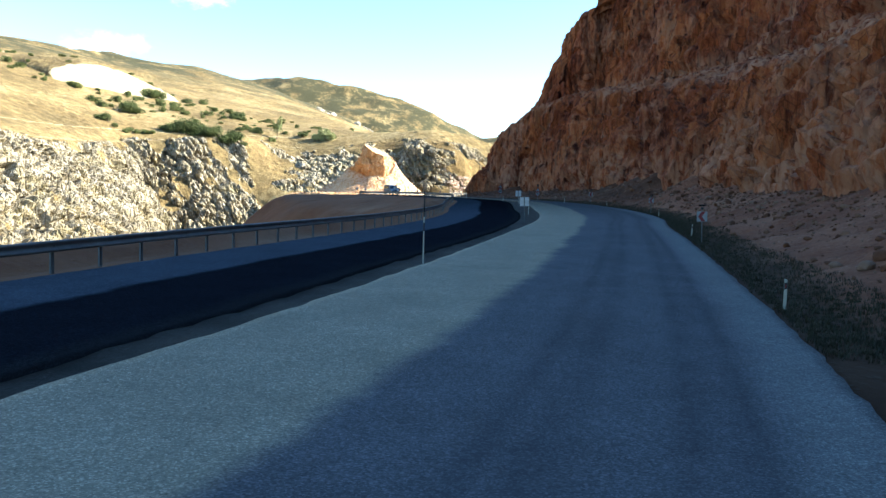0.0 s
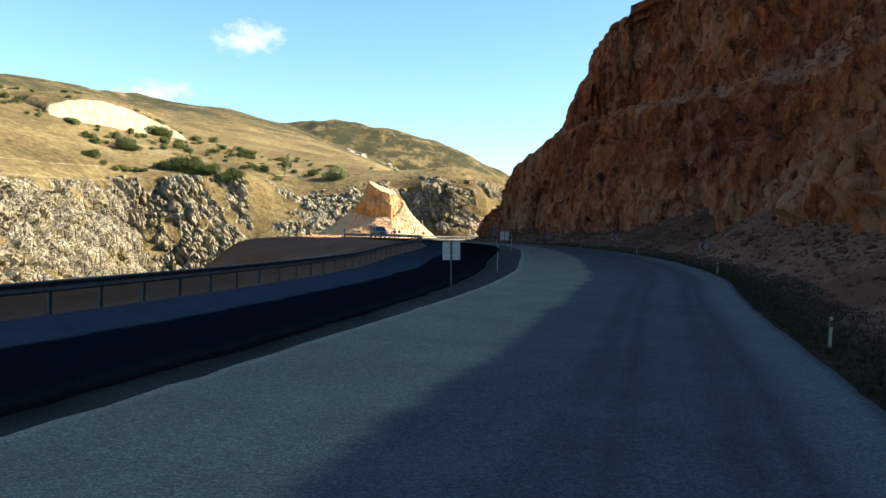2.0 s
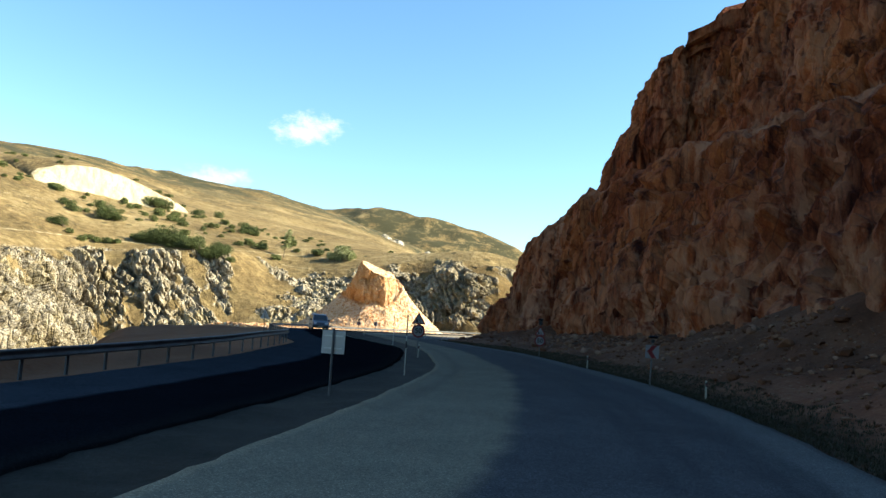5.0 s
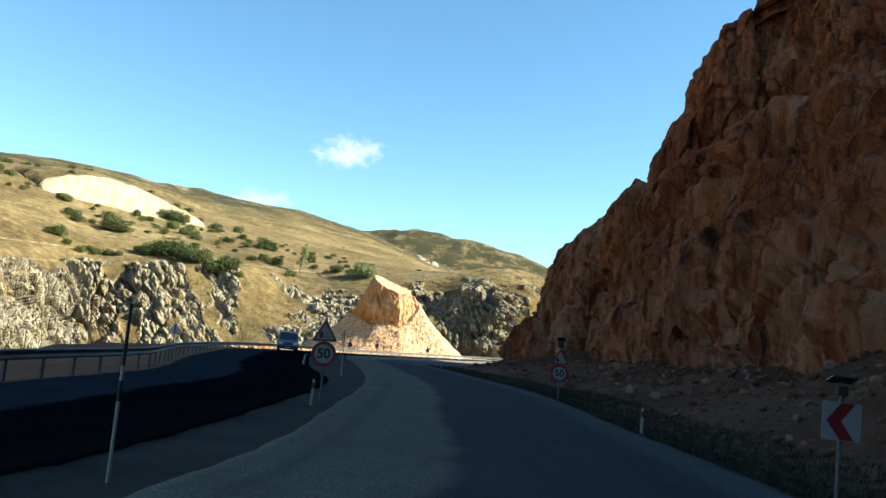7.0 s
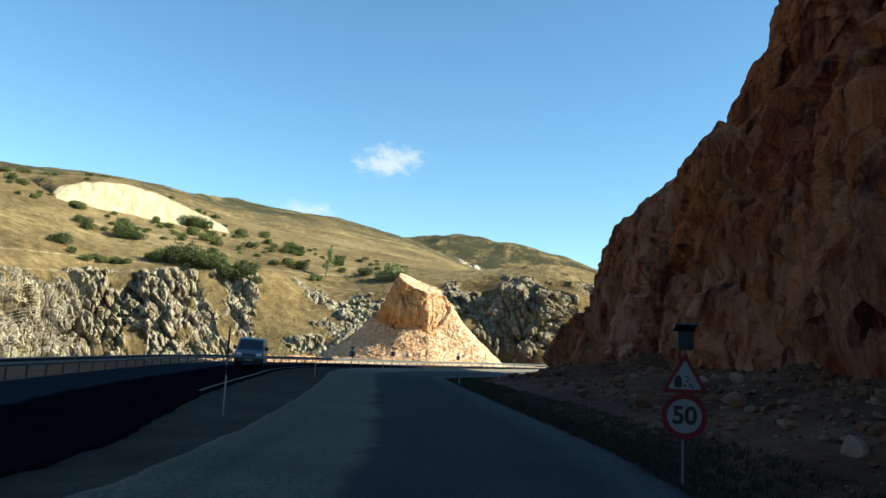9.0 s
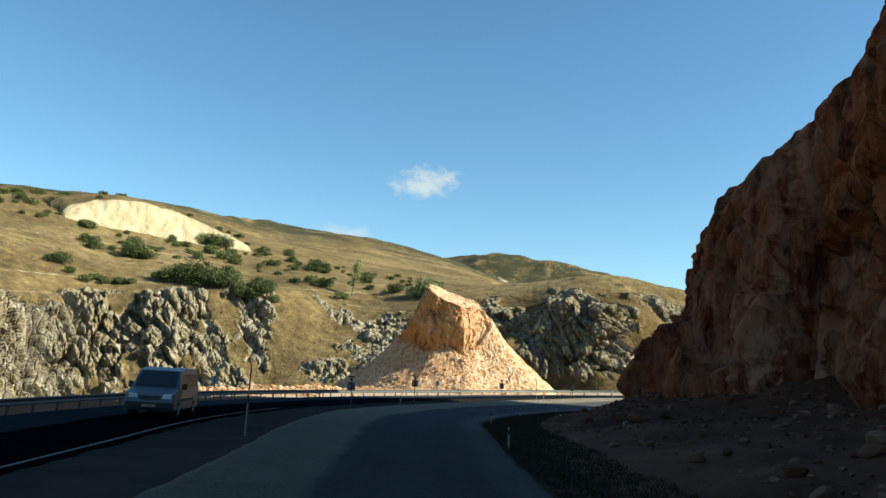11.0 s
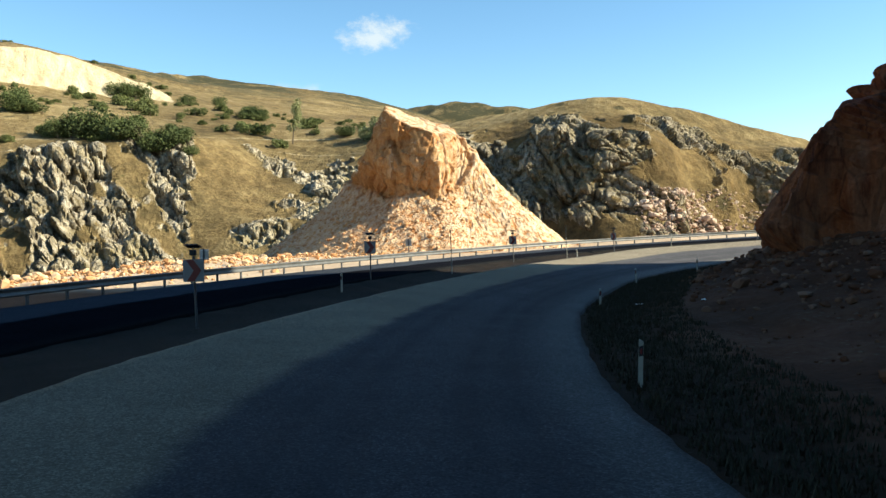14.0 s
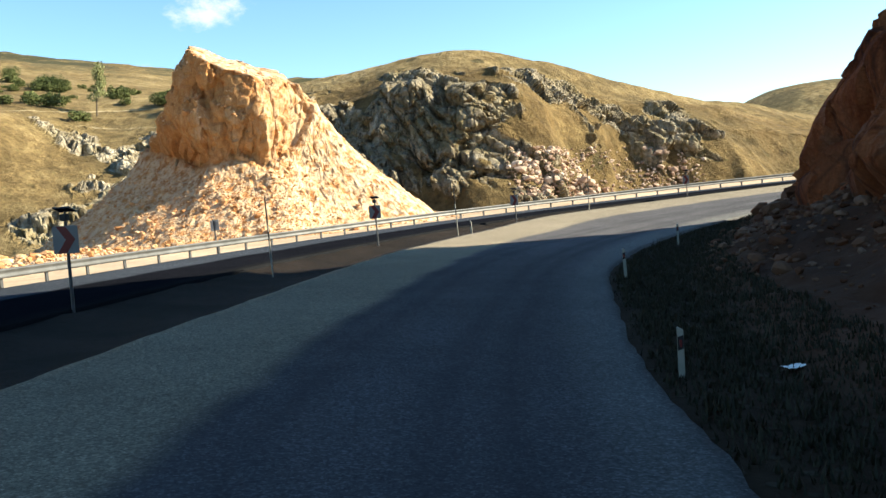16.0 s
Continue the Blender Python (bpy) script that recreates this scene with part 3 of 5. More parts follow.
level[84:105] = 0.5
level[105:] = 1.0
level = level[None] * (1 - 0.55 * smooth(18.0, 20.0, cs))[:, None]
wall = wall - wn_ * (disp * level)[..., None]
dust_and_sun = np.zeros(wall.shape[1])
dust_and_sun[:84] = 0.75 * (1 - smooth(8, 46, np.arange(84))) + 0.5 * smooth(78, 84, np.arange(84))
dust_and_sun[84:105] = 1.0
dust_and_sun[105:] = 0.9 * (1 - smooth(0, 10, np.arange(wall.shape[1] - 105)))
dust_and_sun = np.clip(dust_and_sun[None] * (0.6 + 0.8 * fbm(q * 0.3, 3, 74)) + 0.5 * smooth(0.15, 0.55, ridged(q * [0.13, 0.13, 0.3], 3, 73)) * smooth(-0.15, 0.2, fbm(wall * 0.05, 2, 75)), 0, 1)
dust_and_sun = np.clip(dust_and_sun + 0.8 * chute * (1 - smooth(30, 70, np.arange(wall.shape[1])))[None] + 0.5 * gully, 0, 1) * (1 - 0.8 * near_nose)
cliff_ob = tagged(new("cut_cliff", grid_mesh("cut_cliff", wall, CLIFF, flat=True, dust_and_sun=dust_and_sun)), "tall blasted ochre rock cliff with a bench halfway up", "cliff", kind="structure")

# ---- the far side of the canyon ----
# foot x, y, z; rim; terrace edge; slope; ridge
FARSIDE = [
    ((-135, 60, -16), (-170, 50, 16), (-205, 55, 28), (-290, 60, 58), (-420, 70, 96)),
    ((-108, 140, -16), (-132, 140, 16), (-160, 150, 27), (-225, 180, 50), (-350, 240, 80)),
    ((-90, 195, -16), (-106, 205, 15), (-130, 225, 26), (-185, 270, 50), (-300, 370, 80)),
    ((-88, 232, -16), (-101, 243, 16), (-119, 262, 26), (-160, 318, 48), (-270, 470, 91)),
    ((-92, 262, -16), (-101, 273, 18), (-110, 292, 27), (-148, 345, 48), (-265, 580, 106)),
    ((-78, 273, -16), (-87, 284, 20), (-93, 302, 26), (-124, 368, 45), (-262, 690, 118)),
    ((-63, 283, -16), (-73, 299, 23), (-78, 314, 26), (-96, 370, 39), (-240, 800, 130)),
    ((-47, 284, -14), (-57, 318, 20), (-62, 339, 29), (-73, 385, 37), (-190, 850, 123)),
    ((-26, 290, -12), (-28, 309, 20), (-32, 335, 28), (-42, 400, 36), (-120, 860, 98)),
    ((-8, 285, -6), (-6, 303, 21), (-4, 322, 29), (-8, 390, 26), (-60, 860, 70)),
    ((6, 280, -6), (9, 300, 17), (9, 324, 29), (12, 380, 22), (0, 860, 50)),
    ((20, 294, -5), (22, 312, 14), (28, 334, 25), (35, 380, 20), (60, 860, 40)),
    ((34, 303, -4), (38, 320, 13), (47, 344, 21), (55, 380, 18), (120, 860, 40)),
    ((62, 317, -3), (68, 333, 11), (80, 360, 16), (90, 400, 16), (200, 860, 50)),
    ((115, 336, -2), (120, 350, 9), (135, 380, 13), (150, 430, 20), (320, 860, 60)),
]
NF = 1250
fs = np.linspace(0, len(FARSIDE) - 1, NF)
plan = np.array(FARSIDE, float)
plan[:9, 0, :2] = plan[:9, 1, :2] + 2.3 * (plan[:9, 0, :2] - plan[:9, 1, :2])
far = catmull(plan, fs)
cols, kinds = [], []
for a, b, cnt, kind in ((0, 1, 120, 0), (1, 2, 50, 1), (2, 3, 60, 2), (3, 4, 80, 3)):
    for f in np.linspace(0, 1, cnt, endpoint=False):
        cols.append(far[:, a] * (1 - f) + far[:, b] * f)
        kinds.append(kind + f)
tail = far[:, 4] + (far[:, 4] - far[:, 3]) * 0.5
tail[:, 2] = far[:, 4, 2] - 30
for f in np.linspace(0, 1, 8):
    cols.append(far[:, 4] * (1 - f) + tail * f)
    kinds.append(4 + f)
kinds = np.array(kinds)
land = np.stack(cols, 1)
# soften the folds between the lines
for _ in range(6):
    land[:, 120:-1] = (land[:, 119:-2] + 2 * land[:, 120:-1] + land[:, 121:]) / 4
quarry_a, quarry_way = np.array([-151.5, 327.5]), np.array([0.62, 0.785])
rel = land[..., :2] - quarry_a
qu, qv = rel @ quarry_way / 60.0, rel @ np.array([-0.785, 0.62])
arch = np.clip(np.sin(np.pi * np.clip(qu, 0, 1) ** 0.8), 0, 1) ** 0.75
qe = qv + 1.1 * fbm(land * [0.25, 0.25, 0], 3, 85)
land[..., 2] += 8.2 * arch * smooth(0.0, 5.2, qe) * (1 - smooth(9.0, 60.0, qv))
bare = smooth(0.10, 0.2, arch) * smooth(-0.8, 0.3, qe) * (1 - smooth(5.0, 6.0, qe))
up_a, up_b = np.array([0.50 * 60, 24.0]), np.array([0.22 * 60, 84.0])
flat_uv = np.stack([qu * 60, qv], -1)
part_way = np.clip(((flat_uv - up_a) @ (up_b - up_a)) / ((up_b - up_a) @ (up_b - up_a)), 0, 1)
bare = np.maximum(bare, 0.65 * np.exp(-((np.linalg.norm(flat_uv - up_a - part_way[..., None] * (up_b - up_a), axis=-1) + 0.5 * fbm(land * 0.1, 2, 88)) / 1.6) ** 2))
wander = 0.03 * fbm(land * 0.03, 2, 86)
for line, wid, much in ((1.12, 0.03, 0.5), (1.62, 0.025, 0.6), (2.45, 0.018, 0.5)):
    bare = np.maximum(bare, (1 - 0.8 * smooth(7.5, 8.5, fs))[:, None] * much * np.exp(-((kinds[None] + wander - line) / wid) ** 2))
ln = grid_normals(land)
right_hill = smooth(7.6, 8.6, fs)[:, None]
reach_up = kinds[None] + 0.30 * fbm(land * [0.05, 0.05, 0.05], 4, 82) - 0.40 * right_hill
steepness = 1 - smooth(0.95, 1.25, reach_up)
bias = np.interp(fs, [0, 5.0, 6.0, 6.2, 6.35, 6.55, 6.9, 7.2, 8.1, 8.5, 9, 10, 11, 12, 14], [0.34, 0.40, 0.42, 0.0, -0.10, 0.16, 0.10, -0.05, 0.0, 0.02, -0.04, 0.02, -0.02, -0.08, -0.16])[:, None]
skew = land @ np.array([[0.9, 0.2, 0.25], [-0.2, 0.9, 0.0], [0.35, 0.0, 0.6]])
skew = skew + 1.4 * np.stack([fbm(land * 0.14, 3, 76), fbm(land * 0.14, 3, 77), fbm(land * 0.14, 3, 78)], -1)
dip = land @ np.array([[0.055, 0.0, 0.020], [0.0, 0.02, 0.0], [0.085, 0.0, -0.022]])
slant = right_hill * (0.85 * ridged(dip, 3, 92) - 0.33)
patch = smooth(-0.10, 0.08, 0.85 * fbm(skew * [0.045, 0.045, 0.06], 3, 83) + 0.55 * fbm(skew * [0.15, 0.15, 0.16], 4, 84) + 0.2 * fbm(skew * [0.5, 0.5, 0.5], 3, 86) + bias + slant - 0.10 * smooth(0.75, 1.0, reach_up)) * steepness
bl, gap = blocks(skew * [0.15, 0.15, 0.10], 79)
bl1, gap1 = blocks(skew * [0.36, 0.36, 0.17], 81)
bl2, gap2 = blocks(skew * [0.85, 0.85, 0.45], 87)
qq = skew * [1, 1, 1.0]
crag = patch * (0.9 + 0.6 * ridged(qq * 0.09, 3, 91) + 0.9 * bl - 0.9 * gap + 1.05 * bl1 - 0.8 * gap1 + 0.55 * bl2 - 0.45 * gap2 + 0.4 * fbm(land * 0.45, 3, 95))
crag = crag * (1.15 - 0.15 * right_hill + 0.6 * (1 - smooth(4.6, 6.0, fs))[:, None])
crag = crag + right_hill * steepness * (1 - smooth(0.5, 0.9, reach_up)) * 3.0 * ridged(land * [0.075, 0.025, 0.03], 2, 93)
crag = crag + steepness * ((1.6 + 1.6 * right_hill) * fbm(land * 0.05, 4, 96) + (2.2 + 3.6 * right_hill) * ridged(qq * 0.028, 3, 94))
soft = smooth(1.0, 2.0, kinds)[None] * (1.2 * fbm(land * 0.05, 4, 97) + 7.0 * smooth(2.6, 3.6, kinds)[None] * fbm(land * 0.012, 4, 99)) + 0.25 * fbm(land * 0.5, 3, 98)
face_out = -1 if ln[..., 2].mean() > 0 else 1
land = land - (ln * [1, 1, 0.35] * crag[..., None] + ln * soft[..., None]) * face_out
scrub = np.broadcast_to(0.25 + 0.75 * smooth(3.2, 3.7, kinds)[None], land.shape[:2])
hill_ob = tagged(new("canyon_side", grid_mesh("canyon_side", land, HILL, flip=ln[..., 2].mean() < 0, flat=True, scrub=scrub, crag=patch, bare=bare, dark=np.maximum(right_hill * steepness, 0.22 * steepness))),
                 "rocky canyon wall under golden dry grass slopes", "hillside", kind="structure")


def far_hill(name, label, centre, axes_, height, turn, salt, scrub_amount):
    """A broad rounded hill standing far off."""
    u = np.linspace(-1.6, 1.6, 150)
    gx, gy = np.meshgrid(u, u, indexing="ij")
    r2 = gx ** 2 + gy ** 2
    z = np.exp(-r2 * 1.6) * height
    c, s_ = math.cos(turn), math.sin(turn)
    x = centre[0] + (gx * axes_[0]) * c - (gy * axes_[1]) * s_
    y = centre[1] + (gx * axes_[0]) * s_ + (gy * axes_[1]) * c
    p = np.stack([x, y, z - 20], -1)
    p[..., 2] += height * 0.22 * fbm(p * [0.005, 0.005, 0], 5, salt) * np.exp(-r2 * 0.5)
    ob = new(name, grid_mesh(name, p, HILL, scrub=np.full(p.shape[:2], scrub_amount), bare=np.zeros(p.shape[:2]), crag=np.zeros(p.shape[:2])))
    return tagged(ob, label, "hill", kind="structure")


far_hill("distant_hill", "distant rounded hill dotted with dark scrub", (-250, 1250), (460, 300), 215, 0.0, 111, 1.0)
far_hill("distant_hill", "distant low ridge with dark green scrub", (160, 1250), (380, 300), 130, 0.0, 113, 1.0)
far_hill("distant_hill", "distant olive hill behind the bend", (200, 640), (150, 130), 80, 0.0, 117, 0.6)

# ---- ground sheet to the horizon ----
u = np.linspace(-1, 1, 121)
gx, gy = np.meshgrid(np.sign(u) * np.abs(u) ** 2 * 4200, np.sign(u) * np.abs(u) ** 2 * 4200, indexing="ij")
gp = np.stack([gx, gy + 150, -16 + 0 * gx], -1)
gp[..., 2] += 3 * fbm(gp * [0.01, 0.01, 0], 3, 121) * smooth(50, 400, np.hypot(gx, gy))
tagged(new("ground", grid_mesh("ground", gp, HILL, scrub=np.full(gx.shape, 0.4), bare=np.zeros(gx.shape), crag=np.zeros(gx.shape))), "dry valley floor reaching the horizon", "ground", kind="structure")

# ---- the butte left standing beside the bend ----
NB, NL = 420, 110
th = np.linspace(0, 2 * np.pi, NB, endpoint=False)
CEN = np.array([-17.0, 253.0])


def ring(values):
    """A smooth closed outline from eight radii, from +x counter-clockwise."""
    v = np.array(values, float)
    k = th / (2 * np.pi) * len(v)
    i = np.floor(k).astype(int)
    f = (k - i)
    g = lambda o: v[(i + o) % len(v)]
    return 0.5 * (2 * g(0) + (g(1) - g(-1)) * f + (2 * g(-1) - 5 * g(0) + 4 * g(1) - g(2)) * f ** 2 + (3 * g(0) - g(-1) - 3 * g(1) + g(2)) * f ** 3)


EAST, NORTH = np.array([0.973, 0.230]), np.array([-0.230, 0.973])
# faces of the block: outward direction, then distance from the axis at heights 9, 12, 15 and 19.5 m
FACES = [
    ((-0.19, -0.98), 6.5, 7.1, 7.0, 6.2), ((-0.85, -0.53), 5.3, 6.3, 6.3, 4.0), ((-1.0, 0.0), 9.4, 6.3, 4.6, 2.9), ((-0.7, 0.7), 10.0, 7.2, 5.0, 3.6),
    ((0.0, 1.0), 10.0, 7.2, 4.8, 2.6), ((0.7, 0.7), 10.0, 7.0, 4.6, 2.8), ((1.0, 0.0), 6.8, 5.3, 3.7, 2.4), ((0.80, -0.60), 5.5, 5.8, 5.2, 4.3),
]


def block_radius(z):
    """Distance from the axis to the nearest face, all the way round, at one height for each direction."""
    r = np.full(NB, 99.0)
    for (fe, fn), *far_ in FACES:
        way = fe * EAST + fn * NORTH
        way /= np.linalg.norm(way)
        r = np.minimum(r, np.interp(z, [9, 12, 15, 19.5], far_) / np.maximum(np.cos(th) * way[0] + np.sin(th) * way[1], 0.05))
    return r


# the apron of scree climbs higher on the sunny side
#             +x    +x+y  +y    -x+y  -x    -x-y  -y    +x-y
apron = ring((14.4, 13.6, 12.0, 11.0, 10.4, 8.9, 8.2, 9.2))
spread = ring((0.98, 1.05, 1.2, 1.4, 1.4, 1.35, 1.25, 1.0))
mid_r = block_radius(apron)
for _ in range(10):
    mid_r = (np.roll(mid_r, 1) + 2 * mid_r + np.roll(mid_r, -1)) / 4
mid_r = mid_r + 0.5
foot_r = mid_r + (apron - 2.2) * spread
direction = np.stack([np.cos(th), np.sin(th)], -1)
butte = np.zeros((NB, NL, 3))
for k in range(NL):
    if k < 40:
        g = k / 39
        r, z = mid_r + (foot_r - mid_r) * (1 - g) ** 1.25, 2.2 + (apron - 2.2) * g
    elif k < 102:
        z = apron + (19.5 - apron) * (k - 39) / 62
        keep = smooth(39, 42, k)
        r = mid_r * (1 - keep) + block_radius(z) * keep
    else:
        g = (k - 101) / 8
        r, z = block_radius(19.5) * (1 - g), 19.5
    butte[:, k, :2] = CEN + direction * np.reshape(r, (-1, 1))
    butte[:, k, 2] = z
uneven = 1.0 * fbm(butte * 0.20, 3, 151) + 0.25 * fbm(butte * 0.6, 3, 153)
butte[..., :2] += (uneven * smooth(8, 11, butte[..., 2]))[..., None] * direction[:, None]
pe, pn = (butte[..., :2] - CEN) @ EAST, (butte[..., :2] - CEN) @ NORTH
lid = 18.3 - 0.25 * (pe + 4.0) - 0.018 * np.clip(pe + 4.0, 0, 20) ** 2 + 0.32 * np.clip(pn + 2, -9, 2) + 0.5 * fbm(butte * [0.3, 0.3, 0], 3, 155)
on_lid = butte[..., 2] > lid - 0.05
butte[..., 2] = np.minimum(butte[..., 2], lid)
butte = np.concatenate([butte, butte[:1]], 0)
bn = grid_normals(butte)
over = butte[..., 2] - np.r_[apron, apron[:1]][:, None] + 1.3 * fbm(butte * 0.3, 3, 152)
rocky = smooth(-0.4, 0.6, over)
bl, gap = blocks(butte * [0.4, 0.4, 0.3], 131)
bl2, gap2 = blocks(butte * [1.3, 1.3, 1.1], 137)
on_lid = np.concatenate([on_lid, on_lid[:1]], 0)
sun_flank = smooth(-0.2, 0.5, (bn[..., :2] @ EAST) * np.sign((bn[..., :2] * (butte[..., :2] - CEN)).sum(-1)))
bl3, gap3 = blocks(butte * [2.4, 2.4, 2.2], 139)
bd = rocky * (0.35 * ridged(butte * [0.22, 0.22, 0.12], 3, 141) + 0.22 * bl - 0.10 * gap + 0.15 * bl2 - 0.05 * gap2 - 0.5 * smooth(0.86, 1.0, 1 - np.abs(vnoise(butte * [0.35, 0.35, 0.12], 143))))
bd = bd + (1 - rocky) * (0.05 * bl2 - 0.03 * gap2 + 0.05 * bl3 - 0.03 * gap3 + 0.34 * ridged(butte * [0.30, 0.30, 0.08], 3, 149)) + 0.20 * fbm(butte * [0.5, 0.5, 0.25], 4, 147)
bd = np.where(on_lid, 0.25 * bd, bd)
butte = butte + bn * np.where((bn[..., :2] * (butte[..., :2] - CEN)).sum(-1).mean() > 0, 1, -1) * bd[..., None]
butte[-1] = butte[0]
# dusty scree, with sunlight painted in as a paler east flank and lid
butte_ob = tagged(new("rock_butte", grid_mesh("rock_butte", butte, BUTTE, flat=True, dust_and_sun=np.maximum(np.maximum((1 - rocky) * (0.7 + 0.3 * sun_flank), 0.95 * on_lid), 0.45 * sun_flank * rocky))), "pale orange rock butte on a skirt of broken scree", "rock", kind="structure")

# ---- things: helpers ----
from mathutils.bvhtree import BVHTree


def tree_of(ob):
    me = ob.data
    co = np.empty(len(me.vertices) * 3)
    me.vertices.foreach_get("co", co)
    return BVHTree.FromPolygons([tuple(v) for v in co.reshape(-1, 3)], [tuple(p.vertices) for p in me.polygons])


GROUNDS = [tree_of(bpy.data.objects[n]) for n in ("road", "road_far", "median", "terrace", "talus", "rock_butte")]
HILLS = tree_of(hill_ob)


def drop(x, y, trees=None):
    best = None
    for t in trees or GROUNDS:
        hit = t.ray_cast((x, y, 200), (0, 0, -1))
        if hit[0] is not None and (best is None or hit[0].z > best):
            best = hit[0].z
    return 0.0 if best is None else best


MIDDLE = (RX + LX) / 2


def heading(x, y):
    """The angle about z that turns +y to the way along the road near a place."""
    k = int(np.argmin(np.hypot(MIDDLE[:, 0] - x, MIDDLE[:, 1] - y)))
    k = min(max(k, 1), NST - 2)
    d = MIDDLE[k + 1] - MIDDLE[k - 1]
    return math.degrees(math.atan2(-d[0], d[1]))


def standing(x, y, turn=0.0, sink=0.0, lean=0.0, pitch=0.0):
    return pose(x, y, drop(x, y) - sink, pitch, lean, heading(x, y) + turn)


GALV = plain("galvanised_steel", (0.42, 0.43, 0.44), 0.45, 0.7, 0.12, 3.0)
RAILPAINT = plain("weathered_zinc", (0.115, 0.115, 0.113), 0.55, 0.3, 0.18, 1.5)
POSTGREY = plain("painted_post", (0.075, 0.077, 0.08), 0.6, 0.2)
WHITE = plain("white_plastic", (0.26, 0.25, 0.21), 0.6, 0.0, 0.10, 5.0)
BLACK = plain("black_plastic", (0.012, 0.012, 0.014), 0.6)
SIGNWHITE = plain("sign_white", (0.14, 0.144, 0.153), 0.45, 0.0, 0.05, 3.0)
SIGNRED = plain("sign_red", (0.10, 0.005, 0.007), 0.45, 0.0, 0.06, 3.0)
SIGNBLACK = plain("sign_black", (0.010, 0.010, 0.010), 0.5)
SIGNBACK = plain("bare_aluminium", (0.30, 0.305, 0.31), 0.5, 0.3, 0.08, 2.0)
SOLAR = plain("solar_cells", (0.010, 0.012, 0.025), 0.25, 0.0, 0.1, 9.0, 0.5)
REFLECT = plain("red_reflector", (0.12, 0.012, 0.012), 0.3)
PAPER = plain("white_paper", (0.75, 0.75, 0.73), 0.8, 0.0, 0.05)


def poly_plate(bm, pts, y0, y1):
    """An upright plate from points in x, z, between two depths."""
    front = [bm.verts.new((x, y0, z)) for x, z in pts]
    rear = [bm.verts.new((x, y1, z)) for x, z in pts]
    bm.faces.new(front)
    bm.faces.new(rear[::-1])
    for a in range(len(pts)):
        b = (a + 1) % len(pts)
        bm.faces.new((front[b], front[a], rear[a], rear[b]))
    bmesh.ops.recalc_face_normals(bm, faces=bm.faces)


def rounded(w, h, r, cz, n=5):
    pts = []
    for sx, sz, a0 in ((1, 1, 0), (-1, 1, 90), (-1, -1, 180), (1, -1, 270)):
        for k in range(n + 1):
            a = radians(a0 + 90 * k / n)
            pts.append((sx * (w / 2 - r) + r * math.cos(a), cz + sz * (h / 2 - r) + r * math.sin(a)))
    return pts


def disc(r, cz, n=40):
    return [(r * math.cos(2 * math.pi * k / n), cz + r * math.sin(2 * math.pi * k / n)) for k in range(n)]


def triangle(side, cz, r=0.03, n=4):
    h = side * math.sqrt(3) / 2
    corners = [(side / 2 - r * 1.73, cz - h / 3 + r, -90), (0, cz + h * 2 / 3 - 2 * r, 30), (-side / 2 + r * 1.73, cz - h / 3 + r, 150)]
    pts = []
    for x, z, a0 in corners:
        for k in range(n + 1):
            a = radians(a0 + 120 * k / n)
            pts.append((x + r * math.cos(a), z + r * math.sin(a)))
    return pts


def plate_part(name, pts, y0, y1, mat, parent, label=""):
    bm = bmesh.new()
    poly_plate(bm, pts, y0, y1)
    return part(name, bm, mat, parent, label)


def post_part(parent, height, r=0.032, mat=None, name="post"):
    bm = bmesh.new()
    tube(bm, 0, 0.045, -0.35, height, r, seg=14)
    return part(name, bm, mat or POSTGREY, parent)


def solar_lamp(parent, z):
    """A small flashing lamp with its tilted solar panel, on a stalk above a sign."""
    bm = bmesh.new()
    tube(bm, 0, 0.045, z, z + 0.26, 0.015, seg=8)
    part("stalk", bm, POSTGREY, parent)
    bm = bmesh.new()
    box(bm, 0, 0.05, z + 0.29, 0.36, 0.26, 0.03, 0.006, Matrix.Rotation(radians(-18), 4, "X"))
    part("solar_panel", bm, SOLAR, parent, "dark solar panel")
    bm = bmesh.new()
    box(bm, 0, 0.03, z + 0.13, 0.15, 0.10, 0.14, 0.02)
    part("lamp_box", bm, BLACK, parent, "black flasher lamp box")


def chevron_sign(x, y, points_right, label, turn=0.0, lean=0.0):
    ob = empty("chevron_sign", standing(x, y, turn, 0.0, lean), label, "road sign", "chevron signs along the bend")
    w, cz = 0.54, 1.40
    post_part(ob, 1.75)
    bm = bmesh.new()
    poly_plate(bm, rounded(w, w, 0.03, cz), 0.0, 0.012)
    board = part("board", bm, SIGNWHITE, ob, "white square board")
    sgn = 1 if points_right else -1
    t = 0.18
    pts = [(sgn * (-0.18), cz + 0.26), (sgn * (-0.18 + t * 1.1), cz + 0.26), (sgn * 0.21, cz), (sgn * (-0.18 + t * 1.1), cz - 0.26), (sgn * (-0.18), cz - 0.26), (sgn * 0.01, cz)]
    if sgn > 0:
        pts = pts[::-1]
    plate_part("arrow", pts, -0.006, -0.0005, SIGNRED, board, "red chevron")
    solar_lamp(ob, 1.70)
    return ob


def text_part(body, size, z, y, mat, parent, name):
    cu = bpy.data.curves.new(name, "FONT")
    cu.body, cu.size, cu.align_x, cu.align_y, cu.extrude, cu.offset = body, size, "CENTER", "CENTER", 0.003, 0.012
    tmp = bpy.data.objects.new(name, cu)
    me = bpy.data.meshes.new_from_object(tmp)
    bpy.data.objects.remove(tmp)
    me.transform(pose(0, y, z, 90, 0, 0))
    me.materials.clear()
    me.materials.append(mat)
    ob = new(name, me)
    ob.parent = parent
    return ob


